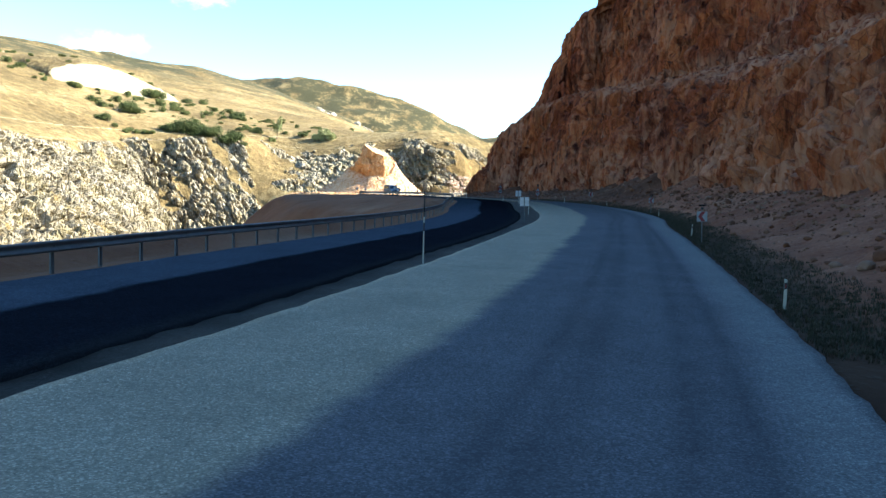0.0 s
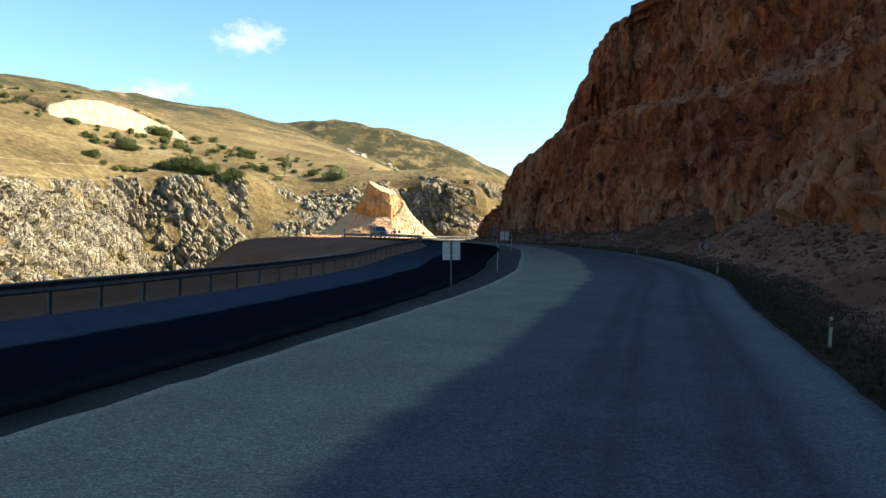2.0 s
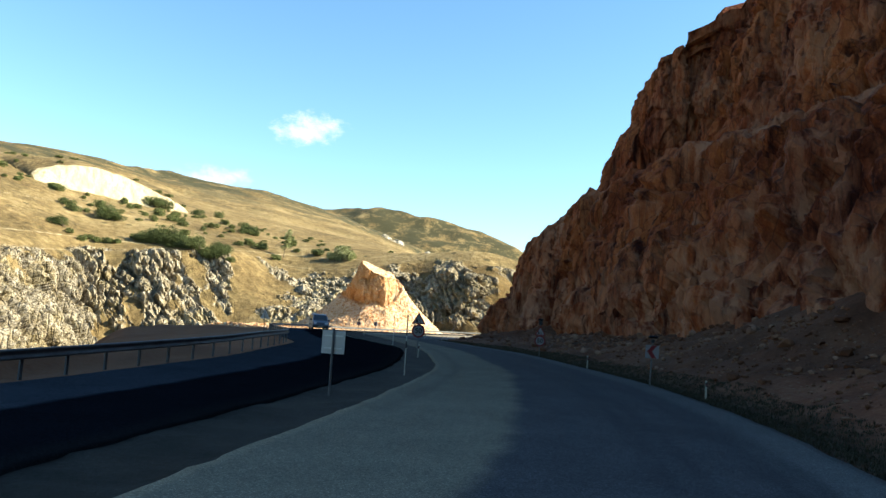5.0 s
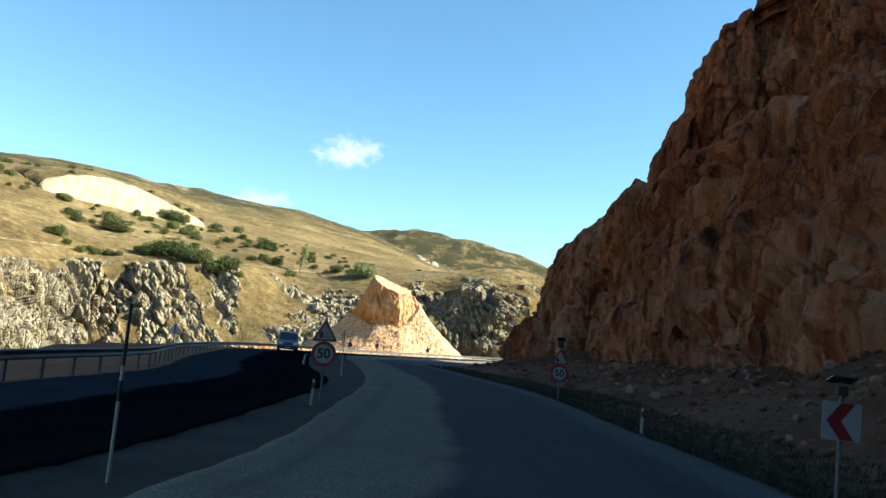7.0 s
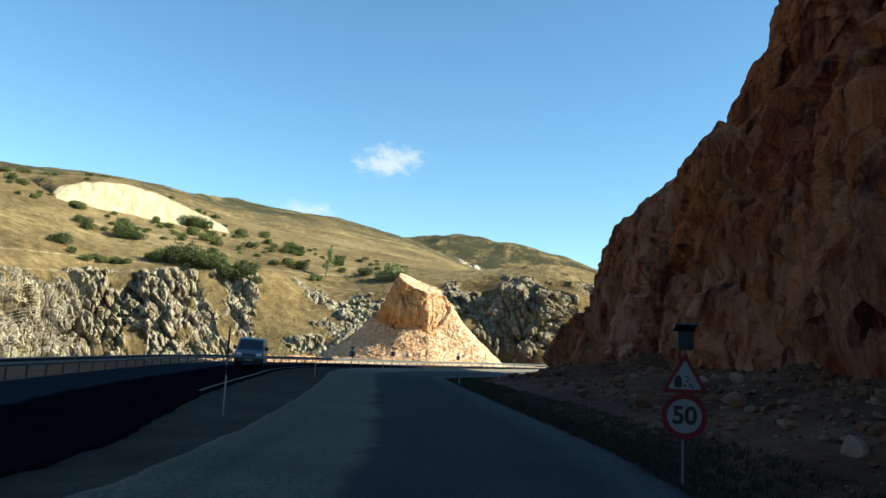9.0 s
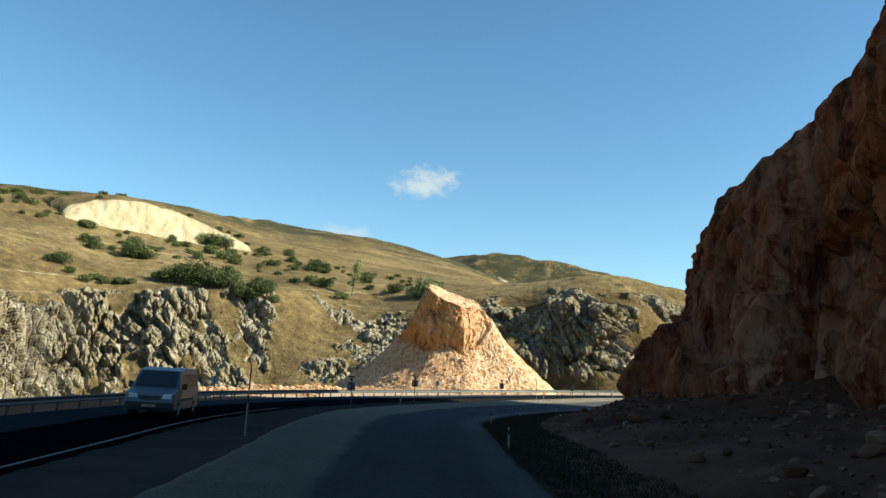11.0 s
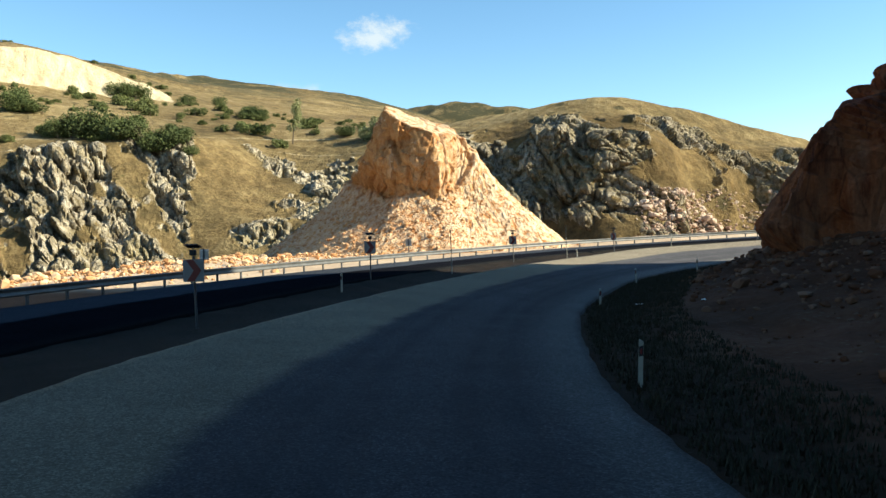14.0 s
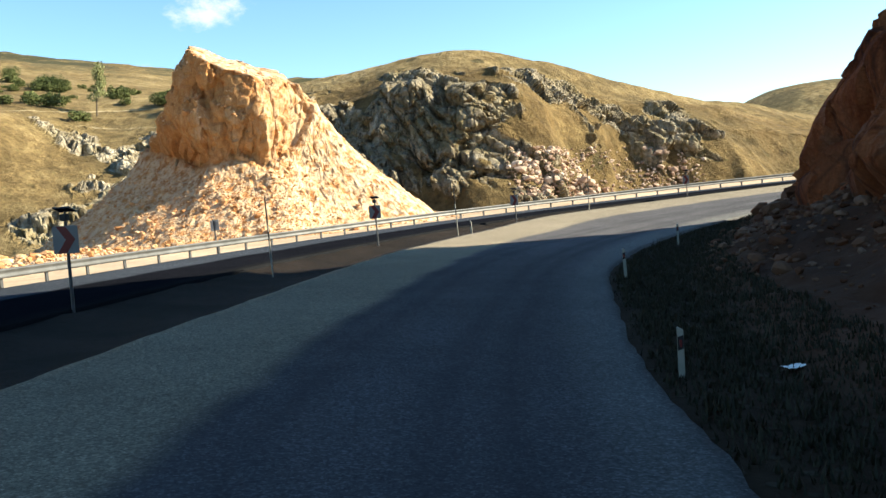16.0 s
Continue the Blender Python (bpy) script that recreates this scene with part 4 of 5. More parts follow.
def speed_sign(x, y, lamp, label, scale=1.0, turn=0.0, lean=0.0, rise=0.0):
    """A speed-limit disc under a loose-gravel warning triangle on one post."""
    m = standing(x, y, turn, 0.0, lean) @ Matrix.Scale(scale, 4)
    ob = empty("speed_limit_sign", m, label, "road sign")
    cz, tz = 1.12 + rise, 1.72 + rise
    post_part(ob, 2.2 + rise)
    plate = plate_part("disc", disc(0.375, cz), 0.0, 0.012, SIGNRED, ob, "red rimmed disc")
    plate_part("field", disc(0.28, cz), -0.006, -0.0005, SIGNWHITE, plate, "white field")
    text_part("50", 0.40, cz, -0.010, SIGNBLACK, plate, "number")
    warn = plate_part("warning_triangle", triangle(0.78, tz), 0.0, 0.012, SIGNRED, ob, "red bordered triangle")
    plate_part("field", triangle(0.56, tz), -0.006, -0.0005, SIGNWHITE, warn, "white field")
    plate_part("car_mark", [(-0.17, tz - 0.13), (-0.05, tz - 0.13), (-0.05, tz + 0.0), (-0.08, tz + 0.06), (-0.13, tz + 0.06), (-0.17, tz + 0.0)][::-1], -0.010, -0.0065, SIGNBLACK, warn)
    for k, (px, pz, pr) in enumerate(((0.0, -0.10, 0.022), (0.04, -0.03, 0.020), (0.09, -0.09, 0.024), (0.02, 0.05, 0.017), (0.13, -0.12, 0.020), (0.06, 0.02, 0.015))):
        plate_part("stone_mark", [(px + a, tz + pz + b) for a, b in disc(pr, 0, 7)], -0.010, -0.0065, SIGNBLACK, warn)
    if lamp:
        bm = bmesh.new()
        box(bm, 0, 0.03, 2.36, 0.26, 0.16, 0.30, 0.02)
        lb = part("lamp_box", bm, BLACK, ob, "black flasher lamp box")
        bm = bmesh.new()
        box(bm, 0, 0.05, 2.58, 0.36, 0.30, 0.03, 0.006, Matrix.Rotation(radians(-20), 4, "X"))
        part("solar_panel", bm, SOLAR, lb)
    return ob


def back_sign(x, y, label, w=0.68, cz=1.55, turn=180.0, lean=0.0, height=1.95):
    """A square board whose bare metal back is turned to us."""
    ob = empty("traffic_sign", standing(x, y, turn, 0.0, lean), label, "road sign")
    post_part(ob, height, 0.035)
    plate_part("board", rounded(w, w, 0.03, cz), -0.012, 0.0, SIGNBACK, ob, "bare metal back")
    for dz in (-0.18, 0.18):
        bm = bmesh.new()
        box(bm, 0, 0.02, cz + dz, w * 0.8, 0.025, 0.04, 0.004)
        part("bracket", bm, GALV, ob)
    return ob


def delineator_master():
    ob = empty("delineator_post", standing(8.22, 18.22), "white plastic roadside marker post with a dark band", "marker post", "roadside marker posts")
    bm = bmesh.new()
    pts = [(-0.038, -0.2), (0.038, -0.2), (0.038, 0.69), (-0.038, 0.72)]
    front = [bm.verts.new((x, -0.03, z)) for x, z in pts]
    rear = [bm.verts.new((x * 0.45, 0.06, z)) for x, z in pts]
    bm.faces.new(front)
    bm.faces.new(rear[::-1])
    for a in range(4):
        b = (a + 1) % 4
        bm.faces.new((front[b], front[a], rear[a], rear[b]))
    bmesh.ops.recalc_face_normals(bm, faces=bm.faces)
    bmesh.ops.bevel(bm, geom=list(bm.edges), offset=0.008, segments=2, affect="EDGES")
    part("body", bm, WHITE, ob)
    bm = bmesh.new()
    poly_plate(bm, [(-0.031, 0.46), (0.031, 0.48), (0.031, 0.63), (-0.031, 0.61)], -0.036, -0.0305)
    band = part("band", bm, BLACK, ob, "black band")
    bm = bmesh.new()
    poly_plate(bm, [(-0.013, 0.50), (0.013, 0.50), (0.013, 0.58), (-0.013, 0.58)], -0.040, -0.0365)
    part("reflector", bm, REFLECT, band, "red reflector")
    return ob


def snow_pole_master():
    ob = empty("snow_pole", standing(-0.15, 26.06), "thin banded black and white snow marker pole", "marker pole", "snow marker poles in the median")
    for name, z0, z1, mat in (("white_band", -0.3, 1.05, WHITE), ("black_band", 1.05, 1.32, BLACK), ("white_band", 1.32, 1.52, WHITE), ("black_band", 1.52, 2.35, BLACK)):
        bm = bmesh.new()
        tube(bm, 0, 0, z0, z1, 0.024, seg=10)
        part(name, bm, mat, ob)
    return ob


# ---- guardrail ----
def guardrail():
    ob = empty("guardrail", pose(0, 0, 0), "weathered steel guardrail on close posts along the outer road edge", "guardrail")
    line = on_road(RAIL)
    line[:, 2] -= 0.24 * smooth(125, 170, line[:, 1])   # sunk deeper round the bend
    s = np.r_[0, np.cumsum(np.linalg.norm(np.diff(line[:, :2], axis=0), axis=1))]
    total = s[-1]

    def at(d):
        return np.array([np.interp(d, s, line[:, k]) for k in range(3)])

    prof = [(0.0, 0.31), (0.045, 0.285), (0.045, 0.235), (0.0, 0.19), (0.0, 0.12), (0.045, 0.075), (0.045, 0.025), (0.0, 0.0)]
    post_me = None
    d = 0.0
    while d + 4 <= total:
        me_pts = []
        ts = np.linspace(d - 0.06, d + 4.06, 6)
        for t in ts:
            p, q_ = at(t), at(min(t + 0.2, total)) - at(max(t - 0.2, 0))
            n_ = np.array([q_[1], -q_[0]]) / max(np.hypot(q_[0], q_[1]), 1e-6)
            shift = 0.004 if int(d / 4) % 2 else 0.0
            me_pts.append([(p[0] + n_[0] * (u + 0.075 + shift), p[1] + n_[1] * (u + 0.075 + shift), p[2] + 0.50 + v) for u, v in prof] + [(p[0] + n_[0] * (u + 0.072 + shift), p[1] + n_[1] * (u + 0.072 + shift), p[2] + 0.50 + v) for u, v in prof[::-1]])
        pts = np.array(me_pts)
        pts = np.concatenate([pts, pts[:, :1]], 1)
        o = new("beam", grid_mesh("beam", pts, RAILPAINT))
        o.parent = ob
        d += 4.0
    d = 1.0
    while d < total:
        p, q_ = at(d), at(min(d + 0.2, total)) - at(max(d - 0.2, 0))
        if post_me is None:
            bm = bmesh.new()
            box(bm, 0, 0, 0.25, 0.06, 0.12, 1.1, 0.006)
            box(bm, 0.05, 0, 0.65, 0.05, 0.10, 0.20, 0.004)
            post_me = bpy.data.meshes.new("post")
            bm.to_mesh(post_me)
            bm.free()
            post_me.materials.append(POSTGREY)
        o = new("post", post_me)
        o.parent = ob
        o.matrix_basis = pose(p[0], p[1], p[2], 0, 0, math.degrees(math.atan2(q_[1], q_[0])) - 90)
        d += 2.0
    return ob


guardrail()

# ---- signs and markers ----
chevron_sign(14.55, 42.5, False, "red and white chevron sign with a solar lamp below the cliff", lean=-1.5)
chevron_sign(23.9, 86.4, False, "red and white chevron sign with a lamp on the stony verge", lean=1.0)
chevron_sign(21.3, 106.2, False, "red and white chevron sign on a leaning thin post", lean=2.0)
chevron_sign(-6.9, 185.7, True, "red and white chevron sign in the gravel median", lean=-1.0)
chevron_sign(-7.5, 201.9, True, "red and white chevron sign in the gravel median", lean=1.0)
chevron_sign(-3.3, 219.2, True, "red and white chevron sign in the gravel median")
chevron_sign(3.0, 228.6, True, "red and white chevron sign in the sunlit median", turn=-10)
chevron_sign(14.5, 237.8, True, "red and white chevron sign in the sunlit median")
speed_sign(10.35, 117.5, False, "fifty speed limit disc below a loose gravel triangle in the median", lean=-1.0, rise=0.26)
speed_sign(17.35, 128.9, True, "fifty speed limit disc below a warning triangle with a flasher", turn=-6)
back_sign(7.2, 60.4, "grey metal back of a square traffic sign in the median", lean=2.0)
back_sign(10.6, 95.9, "grey metal back of a square traffic sign in the median")


def beside_rail(x, y, extra):
    """The place nearest to x, y at a distance outside the guardrail."""
    line = on_road(RAIL + extra)
    k = int(np.argmin(np.hypot(line[:, 0] - x, line[:, 1] - y)))
    return float(line[k, 0]), float(line[k, 1])


for x, y, lean in ((-15.5, 185.6, 2.0), (-16.4, 203.3, -2.0), (-11.7, 223.6, 3.0)):
    x, y = beside_rail(x, y, 0.7)
    back_sign(x, y, "small grey sign board seen from behind outside the guardrail", 0.5, 1.35, 180, lean, 1.65)

x, y = beside_rail(-3.2, 141.0, 0.6)
warning = empty("warning_sign", standing(x, y, 170, 0.0, 1.0), "bare grey back of a triangular warning sign beside the guardrail", "road sign")
post_part(warning, 1.9)
plate_part("triangle", triangle(0.86, 1.55), 0.0, 0.012, SIGNBACK, warning)

marker = delineator_master()
for k, (x, y) in enumerate(((16.0, 48.6), (22.1, 77.0), (22.9, 103.5), (19.6, 116.4), (7.2, 163.5), (3.3, 180.3), (3.95, 205.3), (7.4, 213.6), (10.6, 115.8), (-7.2, 197.2), (0.6, 222.4))):
    copy_thing(marker, standing(x, y, 0, 0.0, random.uniform(-3, 3), random.uniform(-2, 2)))
copy_thing(marker, standing(2.5, 195.2, 0, 0.16, 1.0, 0.0))
pole = snow_pole_master()
for x, y in ((9.4, 76.0), (11.6, 104.0), (6.2, 134.8), (-1.3, 161.4), (-5.4, 209.7), (0.0, 221.4), (7.3, 231.4)):
    copy_thing(pole, standing(x, y, 0, 0.0, random.uniform(-2, 2), random.uniform(-1.5, 1.5)))


# ---- road paint ----
PAINT = plain("worn_road_paint", (0.13, 0.13, 0.125), 0.8, 0.0, 0.35, 4.0)


def paint_line(name, off, a, b, width, label, dash=0.0, gap=0.0):
    """A painted stripe between two distances along the road, in one sheet or in dashes."""
    ob = tagged(new(name), label, "road marking", kind="structure")
    d = a
    while d < b:
        e = b if dash == 0 else min(d + dash, b)
        k = np.linspace(d, e, max(2, int((e - d) / 0.8)))
        lo = np.stack([np.interp(k, ALONG, on_road(off)[:, i]) for i in range(3)], -1)
        hi = np.stack([np.interp(k, ALONG, on_road(off + width)[:, i]) for i in range(3)], -1)
        pts = np.stack([lo, hi], 1) + [0, 0, 0.016]
        o = new("stripe", grid_mesh("stripe", pts, PAINT, flip=True))
        o.parent = ob
        d = e + gap if dash else b
    return ob


along_at = lambda x, y: float(ALONG[np.argmin(np.hypot(LX[:, 0] - x, LX[:, 1] - y))])
paint_line("trim", MED1 + 0.25, along_at(4.5, 142), along_at(-4.9, 178), 0.12, "worn white edge line on the black asphalt")

# ---- loose rock ----
def rock_shapes(count, seed, rounds=1):
    rng = np.random.default_rng(seed)
    shapes = []
    for k in range(count):
        bm = bmesh.new()
        bmesh.ops.create_icosphere(bm, subdivisions=rounds, radius=0.5)
        v = np.array([tuple(x.co) for x in bm.verts])
        f = [[w.index for w in face.verts] for face in bm.faces]
        bm.free()
        cut = rng.normal(size=(6, 3))
        cut /= np.linalg.norm(cut, axis=1, keepdims=True)
        for c in cut:
            h = rng.uniform(0.24, 0.40)
            over = np.clip(v @ c - h, 0, None)
            v = v - over[:, None] * c
        v = v * rng.uniform(0.7, 1.3, 3) * [1.15, 1.0, 0.75] + rng.normal(size=v.shape) * (0.02 if rounds == 1 else 0.012)
        shapes.append((v, np.array(f)))
    return shapes


SHAPES = rock_shapes(8, 5)


def stone_material(name, tones):
    m, nt, b = material(name)
    c = objcoord(nt)
    info = nt.nodes.new("ShaderNodeObjectInfo")
    geo = nt.nodes.new("ShaderNodeNewGeometry")
    rnd = math_node(nt, "FRACT", math_node(nt, "ADD", info.outputs["Random"], geo.outputs["Random Per Island"]))
    n = tex_noise(nt, c, 2.5, 6, 0.65)
    f = math_node(nt, "ADD", math_node(nt, "MULTIPLY", rnd, 0.65), math_node(nt, "MULTIPLY", n, 0.35))
    k = len(tones)
    nt.links.new(ramp(nt, f, [(0.12 + 0.76 * i / (k - 1), t) for i, t in enumerate(tones)]), b.inputs["Base Color"])
    b.inputs["Roughness"].default_value = 0.95
    b.inputs["Specular IOR Level"].default_value = 0.1
    bump(nt, b, n, 0.5, 0.05)
    return m


TALUS_STONE = stone_material("talus_stone", [(0.046, 0.019, 0.010), (0.085, 0.037, 0.020), (0.12, 0.064, 0.039), (0.165, 0.105, 0.076)])
SCREE_STONE = stone_material("scree_stone", [(0.32, 0.15, 0.06), (0.46, 0.25, 0.12), (0.54, 0.35, 0.20), (0.64, 0.48, 0.32)])
PINK_STONE = stone_material("pink_rubble", [(0.20, 0.12, 0.08), (0.32, 0.22, 0.16), (0.44, 0.33, 0.25), (0.55, 0.45, 0.36)])


def rubble(name, places, mat, label, seed):
    """Many loose stones joined into one mesh. places: x, y, z, size."""
    rng = np.random.default_rng(seed)
    verts, faces, at = [], [], 0
    for x, y, z, size in places:
        v, f = SHAPES[rng.integers(len(SHAPES))]
        a = rng.uniform(0, 6.28)
        c, s_ = math.cos(a), math.sin(a)
        t = rng.normal(0, 0.35)
        r = np.array([[c, -s_, 0], [s_, c, 0], [0, 0, 1]]) @ np.array([[1, 0, 0], [0, math.cos(t), -math.sin(t)], [0, math.sin(t), math.cos(t)]])
        verts.append(v @ r.T * size + [x, y, z + 0.16 * size])
        faces += (f + at).tolist()
        at += len(v)
    ob = new(name, mesh_from(name, np.concatenate(verts), faces, mat, flat=True))
    return tagged(ob, label, "rubble", kind="stuff")


rng = np.random.default_rng(11)
TALUS_TREE, BUTTE_TREE, TERRACE_TREE = [tree_of(talus_ob)], [tree_of(butte_ob)], [tree_of(verge_ob)]
places = []
for _ in range(9000):
    k = rng.uniform(2.5, 22.5)
    row, c = catmull(ROWS, np.array([k]))[0], catmull(CUT, np.array([k]))[0]
    d = np.array([row[0] - row[2], row[1] - row[3]])
    d /= np.linalg.norm(d)
    reach = 1.2 + (c[0] - 0.6) * rng.uniform(0.05, 1) ** 0.6
    x, y = row[0] + d[0] * reach, row[1] + d[1] * reach
    size = 0.06 + 0.18 * rng.exponential(0.6) * (0.35 + 0.65 * reach / max(c[0], 1))
    places.append((x, y, drop(x, y, TALUS_TREE), min(size, 1.1)))
rubble("talus_rubble", places, TALUS_STONE, "loose grey and brown rubble on the slope below the cliff", 13)

places = []
for _ in range(17000):
    a = rng.uniform(0, 2 * math.pi)
    i = int(a / (2 * math.pi) * NB) % NB
    r = foot_r[i] + (mid_r[i] - foot_r[i]) * rng.uniform(-0.12, 1) ** 1.0
    x, y = CEN[0] + math.cos(a) * r, CEN[1] + math.sin(a) * r
    if y > 262 or (math.cos(a - 0.1) > 0.55 and rng.uniform() < 0.8):
        continue
    z = max(drop(x, y, BUTTE_TREE), drop(x, y, TERRACE_TREE))
    places.append((x, y, z, 0.05 + 0.075 * rng.exponential(0.8) * (1 if rng.uniform() < 0.975 else 3)))
for cx, cy, rad, cnt in ((-30, 232, 6, 500), (-36, 218, 5, 420), (-28, 206, 4, 260), (-33, 240, 5, 500), (-24, 236, 4, 260), (-26, 190, 4, 150), (-38, 232, 5, 400), (-24, 212, 4, 200), (-30, 200, 4, 240)):
    for _ in range(cnt):
        x, y = cx + rng.normal() * rad * 0.6, cy + rng.normal() * rad * 0.6
        places.append((x, y, drop(x, y, TERRACE_TREE) + max(0, 0.5 - 0.12 * math.hypot(x - cx, y - cy)), 0.08 + 0.15 * rng.exponential(0.9)))
rubble("scree", places, SCREE_STONE, "broken orange and cream stones at the foot of the butte", 17)

places = []
for _ in range(6500):
    f = rng.uniform(0, 1)
    x, y = 8 + 28 * f + rng.normal() * 1.2, 287 + 18 * f + rng.normal() * 2 + 9 * rng.uniform(0, 1) ** 2
    z = drop(x, y, [HILLS])
    if z < 10.5:
        places.append((x, y, z, 0.16 + 0.30 * rng.exponential(0.8)))
rubble("pink_rubble", places, PINK_STONE, "pale pink rock debris tumbled below the craggy hill", 19)

# single boulders that lie along the verge
shape_meshes = []
for k, (v, f) in enumerate(rock_shapes(8, 7, 2)):
    shape_meshes.append(mesh_from("boulder", v, f.tolist(), TALUS_STONE, flat=True))
for _ in range(220):
    k = rng.uniform(2.6, 21.5)
    row, c = catmull(ROWS, np.array([k]))[0], catmull(CUT, np.array([k]))[0]
    d = np.array([row[0] - row[2], row[1] - row[3]])
    d /= np.linalg.norm(d)
    reach = 3.2 + max(c[0] - 3.4, 0.4) * rng.uniform(0, 1)
    x, y = row[0] + d[0] * reach, row[1] + d[1] * reach
    size = (0.28 + 0.30 * rng.exponential(0.7)) * (1 if k < 16 else 0.7)
    o = new("boulder", shape_meshes[rng.integers(8)])
    o.parent = talus_ob
    o.matrix_basis = pose(x, y, drop(x, y, TALUS_TREE) + 0.14 * size, rng.uniform(-25, 25), rng.uniform(-25, 25), rng.uniform(0, 360)) @ Matrix.Scale(min(size, 0.6), 4)

# pale crags on the far slope
def rock_outcrop(x, y, spread, seed, label):
    r = np.random.default_rng(seed)
    z0 = drop(x, y, [HILLS])
    ob = empty("rock_outcrop", pose(x, y, z0), label, "rock")
    for _ in range(9):
        dx, dy = r.normal(0, 0.40, 2) * spread
        size = spread * r.uniform(0.25, 0.55)
        v, f = SHAPES[r.integers(len(SHAPES))]
        o = new("crag", mesh_from("crag", v * size * [1.0, 1.0, r.uniform(0.9, 1.5)], f.tolist(), GREY_STONE, flat=True))
        o.parent = ob
        o.matrix_basis = pose(dx, dy, drop(x + dx, y + dy, [HILLS]) - z0 + 0.1 * size, r.uniform(-20, 20), r.uniform(-20, 20), r.uniform(0, 360))
    return ob


GREY_STONE = stone_material("grey_crag", [(0.16, 0.135, 0.10), (0.28, 0.245, 0.19), (0.40, 0.36, 0.29), (0.50, 0.46, 0.38)])
rock_outcrop(-92, 740, 17, 83, "pale grey crag standing out of the far dry slope")
rock_outcrop(-62, 800, 14, 89, "low grey crag on the far dry slope")

# ---- plants ----
def leaf_material(name, a, b_):
    m, nt, b = material(name)
    geo = nt.nodes.new("ShaderNodeNewGeometry")
    nt.links.new(ramp(nt, geo.outputs["Random Per Island"], [(0.0, a), (1.0, b_)]), b.inputs["Base Color"])
    b.inputs["Roughness"].default_value = 0.7
    b.inputs["Specular IOR Level"].default_value = 0.2
    return m


LEAF = leaf_material("scrub_leaf", (0.045, 0.06, 0.018), (0.15, 0.165, 0.055))
DEEP_LEAF = leaf_material("thicket_leaf", (0.030, 0.044, 0.013), (0.105, 0.125, 0.040))
PALE_LEAF = leaf_material("pale_leaf", (0.16, 0.19, 0.07), (0.32, 0.32, 0.15))
BARK = plain("bark", (0.12, 0.09, 0.065), 0.9, 0.0, 0.2, 8.0)
DRY = leaf_material("verge_blade", (0.013, 0.013, 0.006), (0.034, 0.029, 0.015))


def foliage(name, lumps, per, leaf, mat, seed):
    """Small leaf clumps spread through the shell of several uneven lumps."""
    r = np.random.default_rng(seed)
    verts, faces = [], []
    for cx, cy, cz, rx, rz in lumps:
        for _ in range(per):
            d = r.normal(size=3)
            d /= np.linalg.norm(d)
            q_ = r.uniform(0.55, 1.08)
            p = np.array([cx, cy, cz]) + d * [rx, rx, rz] * q_
            if p[2] < 0.05:
                continue
            a, b = r.normal(size=3), r.normal(size=3)
            a /= np.linalg.norm(a)
            b -= a * (a @ b)
            b /= np.linalg.norm(b)
            s_ = leaf * r.uniform(0.6, 1.4)
            n0 = len(verts)
            verts += [p - a * s_, p + b * s_ * 0.6, p + a * s_, p - b * s_ * 0.6]
            faces.append((n0, n0 + 1, n0 + 2, n0 + 3))
    return mesh_from(name, verts, faces, mat, flat=True)


def bush_master(x, y, seed, label, mat=None, tall=1.0, per=230, leaf=0.095):
    r = np.random.default_rng(seed)
    ob = empty("bush", pose(x, y, drop(x, y, [HILLS]) - 0.1), label, "bush", "bushes on the hillside")
    lumps = [(r.normal() * 0.5, r.normal() * 0.5, r.uniform(0.45, 0.8) * tall, r.uniform(0.4, 0.75), r.uniform(0.4, 0.65) * tall) for _ in range(6)]
    o = new("foliage", foliage("foliage", lumps, per, leaf, mat or LEAF, seed))
    o.parent = ob
    bm = bmesh.new()
    for _ in range(5):
        bmesh.ops.create_cone(bm, cap_ends=False, segments=5, radius1=0.05, radius2=0.015, depth=0.9 * tall, matrix=pose(r.normal() * 0.15, r.normal() * 0.15, 0.35 * tall, r.uniform(-30, 30), r.uniform(-30, 30), 0))
    part("stems", bm, BARK, ob)
    return ob


masters = [bush_master(-86, 295, 31, "dark green scrub bush on the dry grass slope"), bush_master(-80, 303, 37, "low rounded green bush on the dry terrace"), bush_master(-96, 300, 43, "spreading olive bush beside the hillside track")]
thick = [bush_master(-88, 297, 61, "tall dark green shrub in the thicket on the terrace", DEEP_LEAF, 1.15, 620, 0.05), bush_master(-73, 295, 67, "broad dark green shrub in the thicket on the terrace", DEEP_LEAF, 0.95, 620, 0.05)]
pale = bush_master(-44, 327, 47, "pale green willow scrub on the terrace", PALE_LEAF, 1.5)
rb = np.random.default_rng(23)



def plant(m, x, y, size):
    z = drop(x, y, [HILLS])
    o = copy_thing(m, pose(x, y, z - 0.12 * size, 0, 0, rb.uniform(0, 360)))
    o.scale = (size * rb.uniform(0.9, 1.3), size * rb.uniform(0.9, 1.3), size * rb.uniform(0.85, 1.3))
    return o


# the thicket on the terrace, from tall shrubs down to low ones
for x, y, size in ((-94, 295, 2.4), (-91.5, 297, 3.5), (-89, 298, 3.7), (-86.5, 299, 3.3), (-84, 297, 2.4), (-80, 295, 2.4), (-77, 294, 2.9), (-74.5, 294.5, 2.7), (-72, 295, 3.0), (-70, 296.5, 2.4)):
    plant(thick[rb.integers(2)], x, y, size)
    plant(thick[rb.integers(2)], x + rb.normal() * 1.2, y + 1.6 + rb.normal() * 0.8, size * 0.75)
